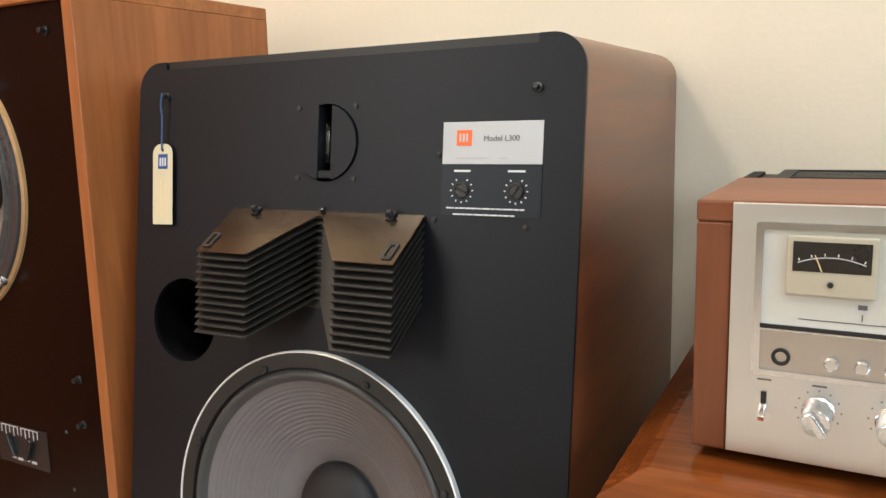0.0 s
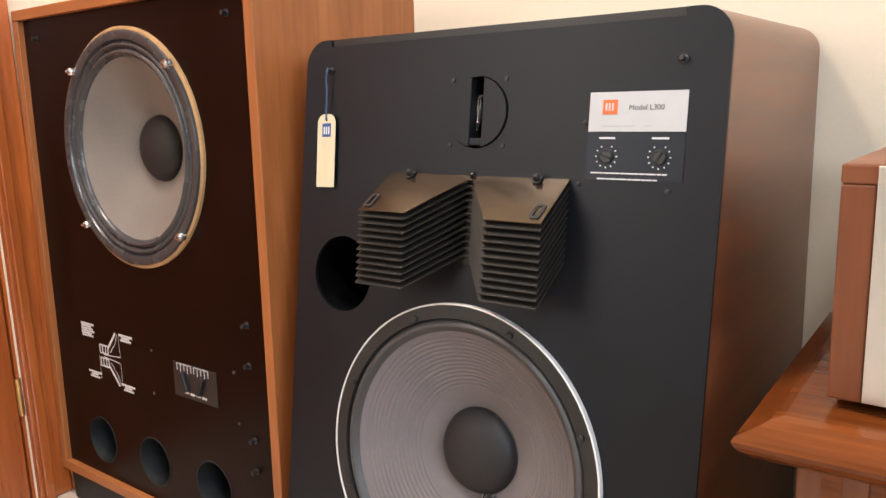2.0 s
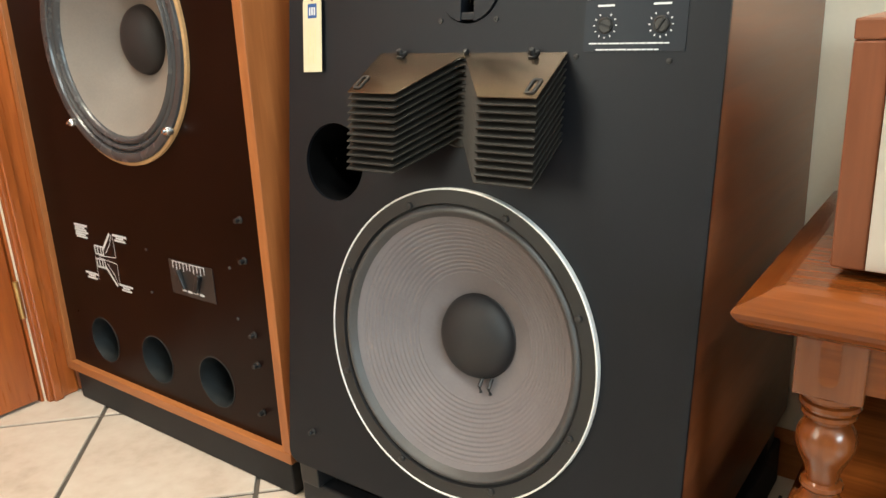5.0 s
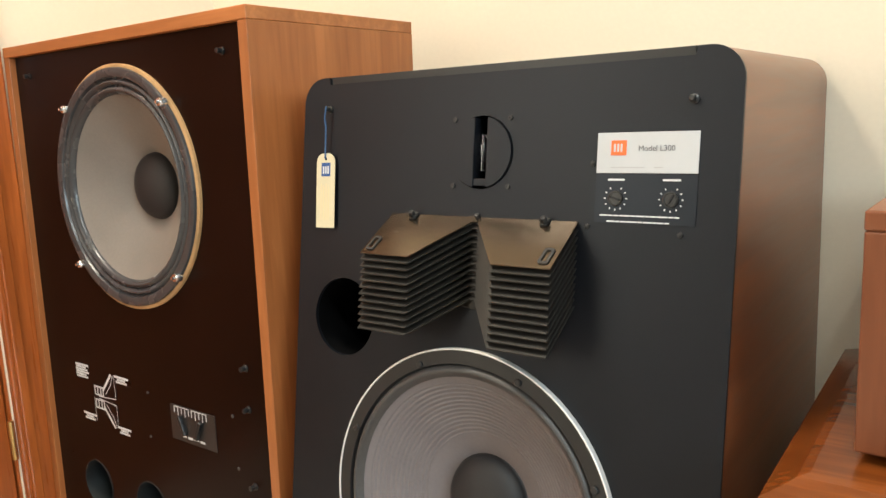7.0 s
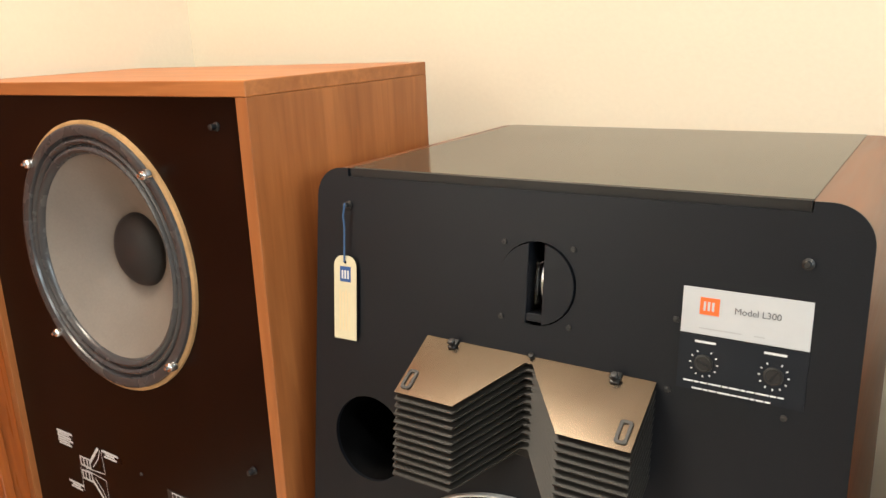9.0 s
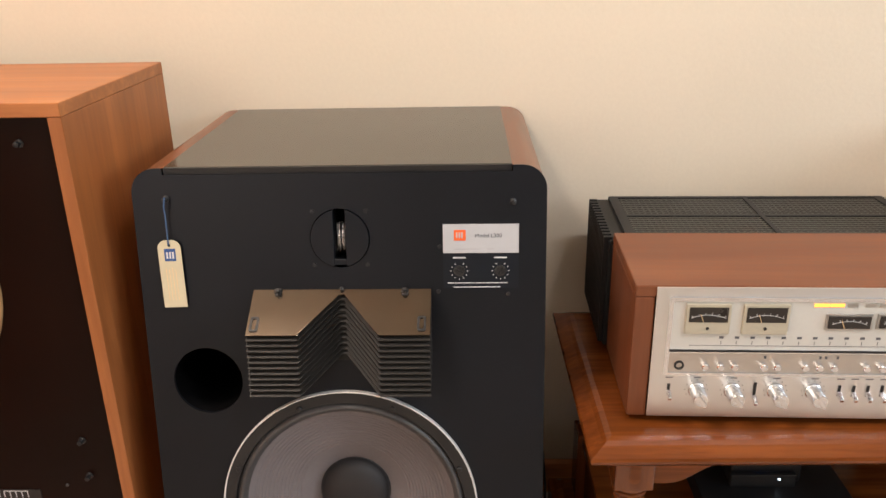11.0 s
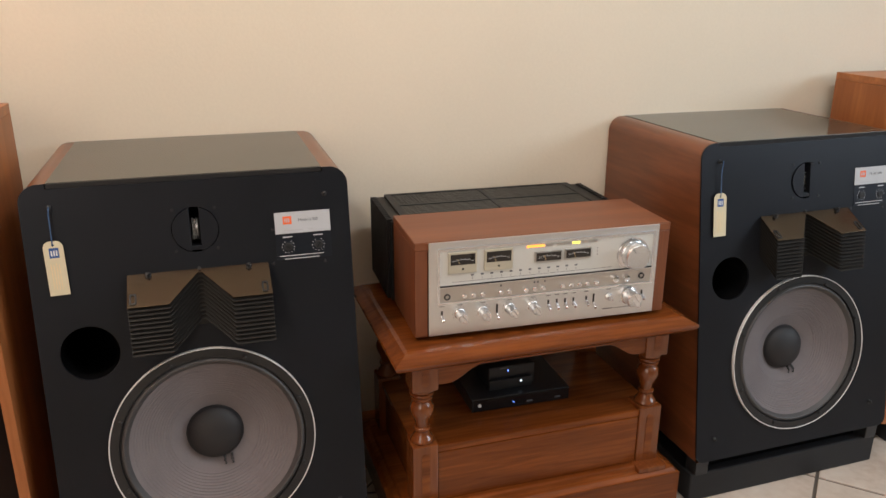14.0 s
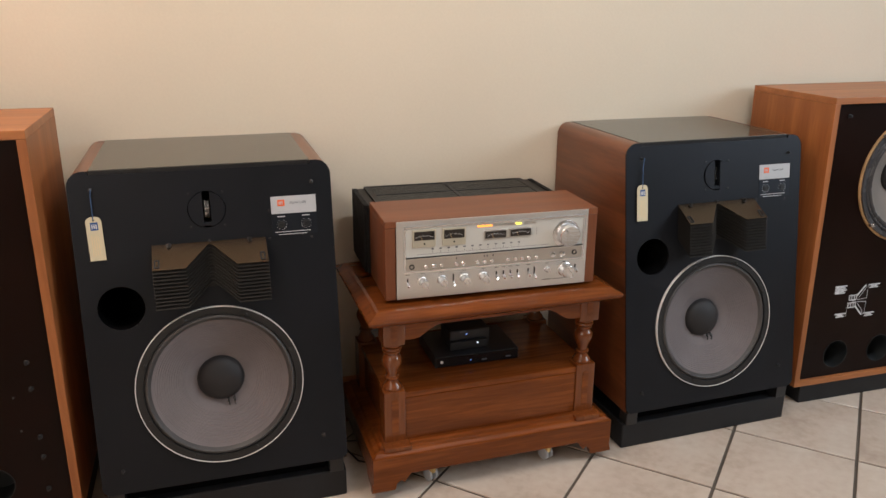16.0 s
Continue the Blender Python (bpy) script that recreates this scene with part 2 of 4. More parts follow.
def tile_material():
    m, n, l, b = material("glazed_beige_tile", 0.22)
    tc, oi = n.new("ShaderNodeTexCoord"), n.new("ShaderNodeObjectInfo")
    add = n.new("ShaderNodeVectorMath")
    l.new(tc.outputs["Object"], add.inputs[0])
    sc = n.new("ShaderNodeMath")
    sc.operation = "MULTIPLY"
    l.new(oi.outputs["Random"], sc.inputs[0])
    sc.inputs[1].default_value = 40
    l.new(sc.outputs[0], add.inputs[1])
    na, nb = n.new("ShaderNodeTexNoise"), n.new("ShaderNodeTexNoise")
    na.inputs["Scale"].default_value, na.inputs["Detail"].default_value = 5, 6
    nb.inputs["Scale"].default_value, nb.inputs["Detail"].default_value = 38, 4
    for t in (na, nb):
        l.new(add.outputs[0], t.inputs["Vector"])
    a = n.new("ShaderNodeMath")
    a.operation = "MULTIPLY_ADD"
    l.new(nb.outputs[0], a.inputs[0])
    a.inputs[1].default_value = 0.45
    l.new(na.outputs[0], a.inputs[2])
    r = ramp(n, ((0.45, (0.45, 0.36, 0.29)), (0.7, (0.57, 0.48, 0.40)), (1.0, (0.65, 0.575, 0.495))))
    l.new(a.outputs[0], r.inputs[0])
    l.new(r.outputs[0], b.inputs["Base Color"])
    bp = n.new("ShaderNodeBump")
    bp.inputs["Strength"].default_value, bp.inputs["Distance"].default_value = 0.15, 0.0012
    l.new(na.outputs[0], bp.inputs["Height"])
    l.new(bp.outputs[0], b.inputs["Normal"])
    return m


M_TILE = tile_material()


# ---- mesh helpers ----
def part(name, bm, mat, parent=None, label="", smooth=False):
    bmesh.ops.recalc_face_normals(bm, faces=bm.faces[:])
    me = bpy.data.meshes.new(name)
    if smooth:
        for f in bm.faces:
            f.smooth = True
        for e in bm.edges:
            if len(e.link_faces) == 2 and e.calc_face_angle(0) > 0.6:
                e.smooth = False
    bm.to_mesh(me)
    bm.free()
    me.materials.append(mat)
    ob = new(name, me)
    if parent:
        ob.parent = parent
    if label:
        ob["label"] = label
    return ob


def thing(name, label, category, m=None, group="", kind=""):
    ob = new(name)
    ob.empty_display_size = 0.05
    if m:
        ob.matrix_basis = m
    return tagged(ob, label, category, group, kind)


def xform(bm, verts, m):
    if m is not None:
        bmesh.ops.transform(bm, matrix=m, verts=verts)


def box(x0, x1, y0, y1, z0, z1, bevel=0.0, m=None, bm=None, seg=2):
    own = bmesh.new()
    c = Matrix.Translation(((x0 + x1) / 2, (y0 + y1) / 2, (z0 + z1) / 2)) @ Matrix.Diagonal((abs(x1 - x0), abs(y1 - y0), abs(z1 - z0), 1))
    bmesh.ops.create_cube(own, size=1, matrix=c)
    if bevel:
        bmesh.ops.bevel(own, geom=own.edges[:], offset=bevel, segments=seg, affect="EDGES", profile=0.5)
    return merge(own, m, bm)


def merge(own, m, bm):
    xform(own, own.verts, m)
    if bm is None:
        return own
    me = bpy.data.meshes.new("scratch")
    own.to_mesh(me)
    own.free()
    bm.from_mesh(me)
    bpy.data.meshes.remove(me)
    return bm


def lathe(profile, seg=48, m=None, bm=None, cap=False):
    """Turn (radius, height) pairs round the local z axis."""
    own = bmesh.new()
    rings = []
    for r, h in profile:
        if r < 1e-6:
            rings.append([own.verts.new((0, 0, h))])
        else:
            rings.append([own.verts.new((r * math.cos(2 * math.pi * i / seg), r * math.sin(2 * math.pi * i / seg), h)) for i in range(seg)])
    for a, b in zip(rings, rings[1:]):
        for i in range(seg):
            j = (i + 1) % seg
            if len(a) == 1 and len(b) > 1:
                own.faces.new((a[0], b[i], b[j]))
            elif len(b) == 1 and len(a) > 1:
                own.faces.new((a[i], a[j], b[0]))
            elif len(a) > 1:
                own.faces.new((a[i], a[j], b[j], b[i]))
    if cap:
        for ring in (rings[0], rings[-1]):
            if len(ring) > 2:
                own.faces.new(ring)
    return merge(own, m, bm)


def prism(points, z0, z1, m=None, bm=None, bevel=0.0):
    """Extrude a plan outline from z0 to z1."""
    own = bmesh.new()
    lo = [own.verts.new((x, y, z0)) for x, y in points]
    hi = [own.verts.new((x, y, z1)) for x, y in points]
    own.faces.new(lo[::-1])
    own.faces.new(hi)
    for i in range(len(points)):
        j = (i + 1) % len(points)
        own.faces.new((lo[i], lo[j], hi[j], hi[i]))
    if bevel:
        edges = [e for e in own.edges if abs(e.verts[0].co.z - e.verts[1].co.z) < 1e-6]
        bmesh.ops.bevel(own, geom=edges, offset=bevel, segments=2, affect="EDGES", profile=0.5)
    return merge(own, m, bm)


def circle(cx, cy, r, n=48):
    return [(cx + r * math.cos(2 * math.pi * i / n), cy + r * math.sin(2 * math.pi * i / n)) for i in range(n)]


def holed(outer, holes, z0, z1, m=None):
    """A board with holes cut through it, its face at z1."""
    own = bmesh.new()
    edges = []
    for loop in [outer, *holes]:
        vs = [own.verts.new((x, y, z1)) for x, y in loop]
        edges += [own.edges.new((vs[i], vs[(i + 1) % len(vs)])) for i in range(len(vs))]
    bmesh.ops.triangle_fill(own, edges=edges, use_beauty=True)
    ext = bmesh.ops.extrude_face_region(own, geom=own.faces[:])
    bmesh.ops.translate(own, verts=[v for v in ext["geom"] if isinstance(v, bmesh.types.BMVert)], vec=(0, 0, z0 - z1))
    return merge(own, m, None)


def rounded(x0, x1, y0, y1, radii, n=8):
    """Rounded rectangle; radii from lower left, anticlockwise."""
    out = []
    for (cx, cy, a0), r in zip(((x0, y0, 180), (x1, y0, 270), (x1, y1, 0), (x0, y1, 90)), radii):
        px, py = cx + (r if cx == x0 else -r), cy + (r if cy == y0 else -r)
        if r == 0:
            out.append((cx, cy))
            continue
        for i in range(n + 1):
            a = radians(a0 + 90 * i / n)
            out.append((px + r * math.cos(a), py + r * math.sin(a)))
    return out


def tube(points, r, sides=8):
    """A round cord along a line of points."""
    own = bmesh.new()
    pts = [Vector(p) for p in points]
    rings = []
    for i, p in enumerate(pts):
        d = (pts[min(i + 1, len(pts) - 1)] - pts[max(i - 1, 0)]).normalized()
        q = d.to_track_quat("Z", "Y")
        rings.append([own.verts.new(p + q @ Vector((r * math.cos(2 * math.pi * k / sides), r * math.sin(2 * math.pi * k / sides), 0))) for k in range(sides)])
    for a, b in zip(rings, rings[1:]):
        for k in range(sides):
            own.faces.new((a[k], a[(k + 1) % sides], b[(k + 1) % sides], b[k]))
    own.faces.new(rings[0][::-1])
    own.faces.new(rings[-1])
    return own


def lettering(words, size, m, mat, parent, name="lettering"):
    cu = bpy.data.curves.new(name, "FONT")
    cu.body, cu.size, cu.align_x, cu.align_y, cu.extrude = words, size, "CENTER", "CENTER", 0.0001
    tmp = bpy.data.objects.new(name, cu)
    scene.collection.objects.link(tmp)
    me = bpy.data.meshes.new_from_object(tmp.evaluated_get(bpy.context.evaluated_depsgraph_get()))
    bpy.data.objects.remove(tmp)
    me.transform(m)
    me.materials.clear()
    me.materials.append(mat)
    ob = new(name, me)
    ob.parent = parent
    return ob


def tilted(origin, lean):
    """Board coordinates: x across, y up along the board, z out of its face; lean in degrees backwards."""
    a = radians(lean)
    return Matrix.Translation(origin) @ Matrix(((1, 0, 0, 0), (0, math.sin(a), -math.cos(a), 0), (0, math.cos(a), math.sin(a), 0), (0, 0, 0, 1)))


# ---- the room ----
X0, X1, Y0, Y1, CEIL = -0.872, 3.9, -6.5, 0.43, 2.5
FL = -0.026
w = thing("wall_north", "cream painted plaster wall behind the loudspeakers", "wall", kind="structure")
part("plaster", box(X0 - 0.15, X1 + 0.15, Y1, Y1 + 0.15, FL, CEIL), M_WALL, w)
w = thing("wall_west", "cream painted wall with a wooden door and a window opening", "wall", kind="structure")
bm = box(X0 - 0.12, X0, -0.132, Y1, FL, CEIL)
box(X0 - 0.12, X0, -1.05, -0.132, 2.06, CEIL, bm=bm)
box(X0 - 0.12, X0, -1.5, -1.05, FL, CEIL, bm=bm)
box(X0 - 0.12, X0, Y0, -2.9, FL, CEIL, bm=bm)
box(X0 - 0.12, X0, -2.9, -1.5, FL, 0.8, bm=bm)
box(X0 - 0.12, X0, -2.9, -1.5, 2.2, CEIL, bm=bm)
part("plaster", bm, M_WALL, w)
# out of view; its dark colour is added to cut bounce and sheen
w = thing("wall_east", "unseen wall with a window opening, darkened to cut reflections", "wall", kind="structure")
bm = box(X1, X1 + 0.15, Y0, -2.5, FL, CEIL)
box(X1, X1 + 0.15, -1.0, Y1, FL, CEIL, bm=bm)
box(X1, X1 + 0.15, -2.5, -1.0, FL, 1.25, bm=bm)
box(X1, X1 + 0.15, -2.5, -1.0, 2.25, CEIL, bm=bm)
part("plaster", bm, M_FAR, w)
w = thing("wall_south", "plain cream painted wall", "wall", kind="structure")
part("plaster", box(X0 - 0.15, X1 + 0.15, Y0 - 0.15, Y0, FL, CEIL), M_WALL, w)
tagged(part("ceiling", box(X0 - 0.15, X1 + 0.15, Y0 - 0.15, Y1 + 0.15, CEIL, CEIL + 0.1), M_CEIL), "plain white painted ceiling", "ceiling", kind="structure")

base = thing("baseboard", "low varnished wooden baseboard along the cream wall", "baseboard", kind="structure")
bm = prism([(0, 0), (0.016, 0), (0.016, 0.062), (0.011, 0.072), (0.005, 0.078), (0, 0.078)], X0, X1, m=Matrix.Translation((0, Y1, FL)) @ Matrix(((0, 0, 1, 0), (-1, 0, 0, 0), (0, 1, 0, 0), (0, 0, 0, 1))))
part("board", bm, wood("varnished_baseboard_wood", (0.30, 0.09, 0.022), (0.48, 0.17, 0.045), "x", 0.3, 0.4), base)
part("board", box(X0, X0 + 0.016, -0.064, Y1 - 0.016, FL, FL + 0.078, 0.004), M_DOOR, base)

# door in the west wall, with its casing
door = thing("door_1", "closed varnished reddish wooden door with brass hinges", "door", kind="structure")
part("leaf", box(X0 - 0.05, X0 - 0.004, -1.045, -0.141, FL + 0.006, 2.05, 0.002), M_DOOR, door)
part("jamb", box(X0 - 0.12, X0 - 0.002, -0.138, -0.132, FL, 2.06), M_DOOR, door)
part("jamb", box(X0 - 0.12, X0 - 0.002, -1.056, -1.05, FL, 2.06), M_DOOR, door)
for y0, y1 in ((-0.130, -0.066), (-1.13, -1.052)):
    bm = box(X0, X0 + 0.018, y0, y1, FL, 2.13, 0.004)
    box(X0 + 0.018, X0 + 0.026, y0 + 0.008, y0 + 0.028, FL, 2.13, 0.003, bm=bm)
    part("casing", bm, M_DOOR, door)
part("casing", box(X0, X0 + 0.018, -1.13, -0.066, 2.131, 2.2, 0.004), M_DOOR, door)
for z in (0.165, 1.0, 1.8):
    part("hinge", lathe([(0.0, -0.002), (0.006, 0), (0.006, 0.078), (0.0, 0.080)], 12, Matrix.Translation((X0 + 0.003, -0.1375, z))), M_BRASS, door, "aged brass hinge", True)

# floor: grout bed and diagonal tiles
floor = thing("floor", "glazed beige ceramic tiles laid diagonally with dark grout", "floor", kind="structure")
part("grout", box(X0 - 0.15, X1 + 0.15, Y0 - 0.15, Y1 + 0.15, FL - 0.1, FL - 0.004), M_GROUT, floor)


# ---- floor-standing loudspeakers with a sloping black front ----
SPK_LEAN = 8.5


def monitor(m):
    """Origin on the floor under the middle of the front; x across, y back."""
    s = thing("loudspeaker", "large walnut floor loudspeaker with sloping black front and smoked glass top", "loudspeaker", m, "pair of black-fronted loudspeakers")
    HW, ZB, ZT, DEPTH = 0.288, 0.094, 0.8445, 0.412
    K = math.tan(radians(SPK_LEAN))
    B = tilted((0, 0, 0.764), SPK_LEAN)
    up = lambda z: (z - 0.764) / math.cos(radians(SPK_LEAN))
    fy = lambda z: (z - 0.764) * K
    # wooden shell, rounded at the top, sheared to meet the sloping front
    bm = bmesh.new()
    ring = rounded(-HW, HW, ZB, ZT, (0.004, 0.004, 0.034, 0.034), 10)
    fr = [bm.verts.new((x, fy(z) + 0.0045, z)) for x, z in ring]
    bk = [bm.verts.new((x, DEPTH, z)) for x, z in ring]
    bm.faces.new(bk)
    for i in range(len(ring)):
        j = (i + 1) % len(ring)
        bm.faces.new((fr[i], fr[j], bk[j], bk[i]))
    part("cabinet", bm, M_WALNUT_Y, s, "walnut veneered case with rounded top edges", True)
    # front board
    port, tweet, woof = (-0.2045, up(0.535)), (0.0, up(0.746)), (-0.002, up(0.329))
    outer = rounded(-HW - 0.001, HW + 0.001, up(ZB), up(ZT + 0.001), (0.02, 0.02, 0.034, 0.034), 10)
    k = next(i for i, p in enumerate(outer) if p[1] > up(ZT + 0.0009) and p[0] < HW)
    outer[k + 1:k + 1] = [(0.2425, up(ZT + 0.001)), (0.2415, up(ZT - 0.008)), (-0.2435, up(ZT - 0.008)), (-0.2445, up(ZT + 0.001))]
    board = part("front_board", holed(outer, [circle(*port, 0.0510), circle(*tweet, 0.0424), circle(*woof, 0.176, 64)], -0.005, 0.0, B), M_SLATE, s, "slate black painted front board")
    part("port_tube", lathe([(0.0512, -0.003), (0.0505, -0.02), (0.0505, -0.16), (0, -0.161)], 40, B @ Matrix.Translation((*port, 0))), M_VOID, board, "", True)
    # glass lid let into the top between wooden edges
    part("lid", box(-0.243, 0.241, 0.018, DEPTH - 0.002, ZT - 0.004, ZT + 0.0014, 0.0008), M_LID, s, "smoked glass top panel")
    part("lid_strip", box(-0.2425, 0.2405, 0.0145, 0.0175, ZT - 0.009, ZT + 0.0010), M_BLACK, s, "black lid strip")
    # woofer
    W = B @ Matrix.Translation((*woof, 0))
    wf = part("woofer", lathe([(0.1935, 0.0), (0.1935, 0.0072), (0.1929, 0.0080), (0.1916, 0.0080), (0.1910, 0.0062)], 96, W), M_TRIM, s, "woofer with bright trim ring", True)
    part("gasket", lathe([(0.1915, 0.004), (0.1912, 0.0066), (0.175, 0.0066), (0.1735, 0.002)], 96, W), M_BLACK, wf, "black gasket", True)
    part("surround", lathe([(0.1745, 0.003), (0.173, 0.001)] + [(0.173 - 0.012 * i / 8, 0.001 + 0.006 * math.sin(math.pi * i / 8)) for i in range(9)] + [(0.1585, -0.002)], 96, W), M_RUBBER, wf, "", True)
    prof = []
    for i in range(131):
        r = 0.1595 - 0.107 * i / 130
        h = -0.002 - 0.055 * ((0.1595 - r) / 0.107) ** 0.92
        amp = 0.00065 if 0.084 < r < 0.152 else 0.0
        prof.append((r, h + amp * math.sin(r * 2 * math.pi / 0.0052)))
    part("cone", lathe(prof, 96, W), M_CONE, wf, "ribbed grey paper cone", True)
    part("dust_dome", lathe([(0.056, -0.0555)] + [(0.0545 * math.cos(radians(9 * i)), -0.054 + 0.026 * math.sin(radians(9 * i))) for i in range(11)], 48, W), M_DOME, wf, "", True)
    for dx in (0.012, 0.026):
        part("lead_wire", tube([W @ Vector((dx + 0.001, -0.050, -0.050)), W @ Vector((dx + 0.002, -0.060, -0.041)), W @ Vector((dx + 0.003, -0.068, -0.044))], 0.0026), M_BLACK, wf)
    for k in range(8):
        a = radians(22.5 + 45 * k)
        part("bolt", lathe([(0.0045, 0.006), (0.0045, 0.0088), (0.003, 0.0098), (0, 0.0098)], 10, W @ Matrix.Translation((0.1795 * math.cos(a), 0.1795 * math.sin(a), 0))), M_BLACK, wf, "", True)
    # slot tweeter
    T = B @ Matrix.Translation((*tweet, 0))
    tw = part("tweeter", lathe([(0.0424, -0.001), (0.0424, -0.030), (0, -0.030)], 40, T), M_VOID, s, "round slot tweeter in a dark recess", True)
    for side in (-1, 1):
        a0 = math.asin(0.0085 / 0.0410)
        arc = [(side * 0.0410 * math.cos(a), 0.0410 * math.sin(a)) for a in (-math.pi / 2 + a0 + (math.pi - 2 * a0) * k / 24 for k in range(25))]
        part("half_disc", prism(arc, -0.028, 0.0030, T, bevel=0.0008), M_SLATE, tw, "thick half-round diffuser plate")
    part("slot_wall", box(-0.0095, 0.0095, -0.0385, -0.0300, -0.028, 0.0015, 0.001, T), M_SLATE, tw)
    bm = prism([(-0.0075, -0.024), (0.0075, -0.024), (0.0045, -0.008), (0.0012, -0.001), (-0.0012, -0.001), (-0.0045, -0.008)], -0.021, 0.021, T @ Matrix(((1, 0, 0, 0), (0, 0, 1, 0), (0, 1, 0, 0), (0, 0, 0, 1))))
    part("diffuser", bm, M_GLASS, tw, "clear wedge in the slot")
    part("diffuser_core", lathe([(0.0, -0.020), (0.0030, -0.019), (0.0066, -0.008), (0.0071, 0.0), (0.0066, 0.008), (0.0030, 0.019), (0, 0.020)], 16, T @ Matrix.Translation((0, 0, -0.0165)) @ pose(0, 0, 0, 90)), M_CHROME, tw, "bright metal core", True)
    for sx in (-1, 1):
        for sy in (-1, 1):
            part("screw", lathe([(0.0030, 0), (0.0030, 0.0016), (0.0012, 0.0018), (0, 0.001)], 10, T @ Matrix.Translation((0.0375 * sx, 0.0385 * sy, 0))), M_BLACK, tw)
    # slanted-plate acoustic lens
    lens = part("acoustic_lens", box(-0.118, 0.118, up(0.573), up(0.672), -0.003, 0.0015, 0.0, B), M_SLATE, s, "stack of black slanted lens plates")
    a = math.atan2(0.039, 0.066)
    D = 0.0765
    plan = [(-0.127, 0.0), (-0.127, D), (-0.056, D)]
    plan += [(-0.056 + 0.05 * k, D - (D - 0.012) * k) for k in (0.5, 0.85)]
    plan += [(-0.004, 0.0085), (0.004, 0.0085)]
    plan += [(0.056 - 0.05 * k, D - (D - 0.012) * k) for k in (0.85, 0.5)]
    plan += [(0.056, D), (0.127, D), (0.127, 0.0)]
    for k in range(12):
        base_z = 0.672 - 0.0081 * k
        P = Matrix.Translation((0, fy(base_z), base_z)) @ Matrix(((1, 0, 0, 0), (0, -math.cos(a), -math.sin(a), 0), (0, -math.sin(a), math.cos(a), 0), (0, 0, 0, 1)))
        part("plate", prism(plan, -0.0009, 0.0009, P, bevel=0.0003), M_BRONZE if k == 0 else M_LENS, lens, "bronze top plate" if k == 0 else "")
    P = Matrix.Translation((0, fy(0.672), 0.672)) @ Matrix(((1, 0, 0, 0), (0, -math.cos(a), -math.sin(a), 0), (0, -math.sin(a), math.cos(a), 0), (0, 0, 0, 1)))
    for x in (-0.09, 0.09):
        bm = box(x - 0.0045, x + 0.0045, -0.001, 0.012, 0.001, 0.0035, 0.0008, P)
        box(x - 0.0058, x + 0.0058, 0.0055, 0.0085, 0.0035, 0.0060, 0.0008, P, bm)
        lathe([(0.0036, 0.0), (0.0036, 0.0075), (0.0028, 0.0085), (0.0, 0.0088)], 12, P @ Matrix.Translation((x, 0.007, 0.002)), bm)
        part("bracket", bm, M_BLACK, lens, "", True)
    part("bracket", lathe([(0.003, 0.0), (0.003, 0.004), (0.0, 0.005)], 12, P @ Matrix.Translation((0, 0.001, 0.001))), M_BLACK, lens)
    for x in (-0.119, 0.113):
        bm = holed(rounded(x - 0.004, x + 0.008, D - 0.03, D - 0.006, (0.003,) * 4, 4), [rounded(x - 0.001, x + 0.005, D - 0.027, D - 0.009, (0.002,) * 4, 4)], 0.0009, 0.0024, P)
        part("clip", bm, M_BLACK, lens)
    part("throat", lathe([(0.0, 0.0025), (0.05, 0.0025), (0.052, 0.0015)], 32, B @ Matrix.Translation((0, up(0.605), 0)) @ Matrix.Diagonal((1, 0.75, 1, 1))), M_LENS, lens)
    # name plate and level controls
    x0, x1 = 0.1445, 0.2505
    lab = part("label_plate", box(x0, x1, up(0.7235), up(0.7645), 0.0, 0.0012, 0.0004, B), M_WHITE, s, "white name plate")
    part("emblem", box(x0 + 0.0155, x0 + 0.032, up(0.7415), up(0.7565), 0.0012, 0.0016, 0.0, B), M_ORANGE, lab, "orange square emblem")
    for k in range(3):
        part("emblem_bar", box(x0 + 0.0185 + 0.0036 * k, x0 + 0.0205 + 0.0036 * k, up(0.745), up(0.753), 0.0016, 0.0018, 0.0, B), M_WHITE, lab)
    lettering("Model L300", 0.0079, B @ Matrix.Translation((x0 + 0.0635, up(0.748), 0.0014)), M_INK, lab)
    for a0, a1 in ((0.016, 0.052), (0.062, 0.071)):
        part("print_bar", box(x0 + a0, x0 + a1, up(0.7288), up(0.7297), 0.0012, 0.0014, 0.0, B), M_PALE_INK, lab)
    pan = part("control_panel", box(x0, x1, up(0.673), up(0.7225), 0.0, 0.0008, 0.0, B), duller(speckled("control_panel_film", (0.0066, 0.0080, 0.0115), 0.40, fine=500, coarse=9, vary=0.15, bump=0.03), 0.36, (0.80, 0.87, 1.0)), s, "dark control panel with white print")
    for cx, turn in ((x0 + 0.0225, -20), (x0 + 0.0805, 58)):
        C = B @ Matrix.Translation((cx, up(0.698), 0))
        part("level_knob", lathe([(0.0082, 0.0008), (0.0080, 0.0024), (0.0066, 0.0028), (0.0060, 0.0020), (0, 0.0020)], 24, C), M_BLACK, pan, "", True)
        part("knob_slot", box(-0.0058, 0.0058, -0.0011, 0.0011, 0.0019, 0.0030, 0.0003, C @ pose(0, 0, 0, 0, 0, turn)), M_PLINTH, pan)
        bm = bmesh.new()
        for k in range(11):
            t = radians(-240 + 30 * k)
            box(-0.0006, 0.0006, 0.0108, 0.0126, 0.0008, 0.001, 0.0, C @ Matrix.Rotation(t - math.pi / 2, 4, "Z"), bm)
        part("dial_ticks", bm, M_PRINT, pan)["kind"] = "stuff"
        part("print_bar", box(-0.009, 0.009, 0.0182, 0.0202, 0.0008, 0.001, 0.0, C), M_PRINT, pan)
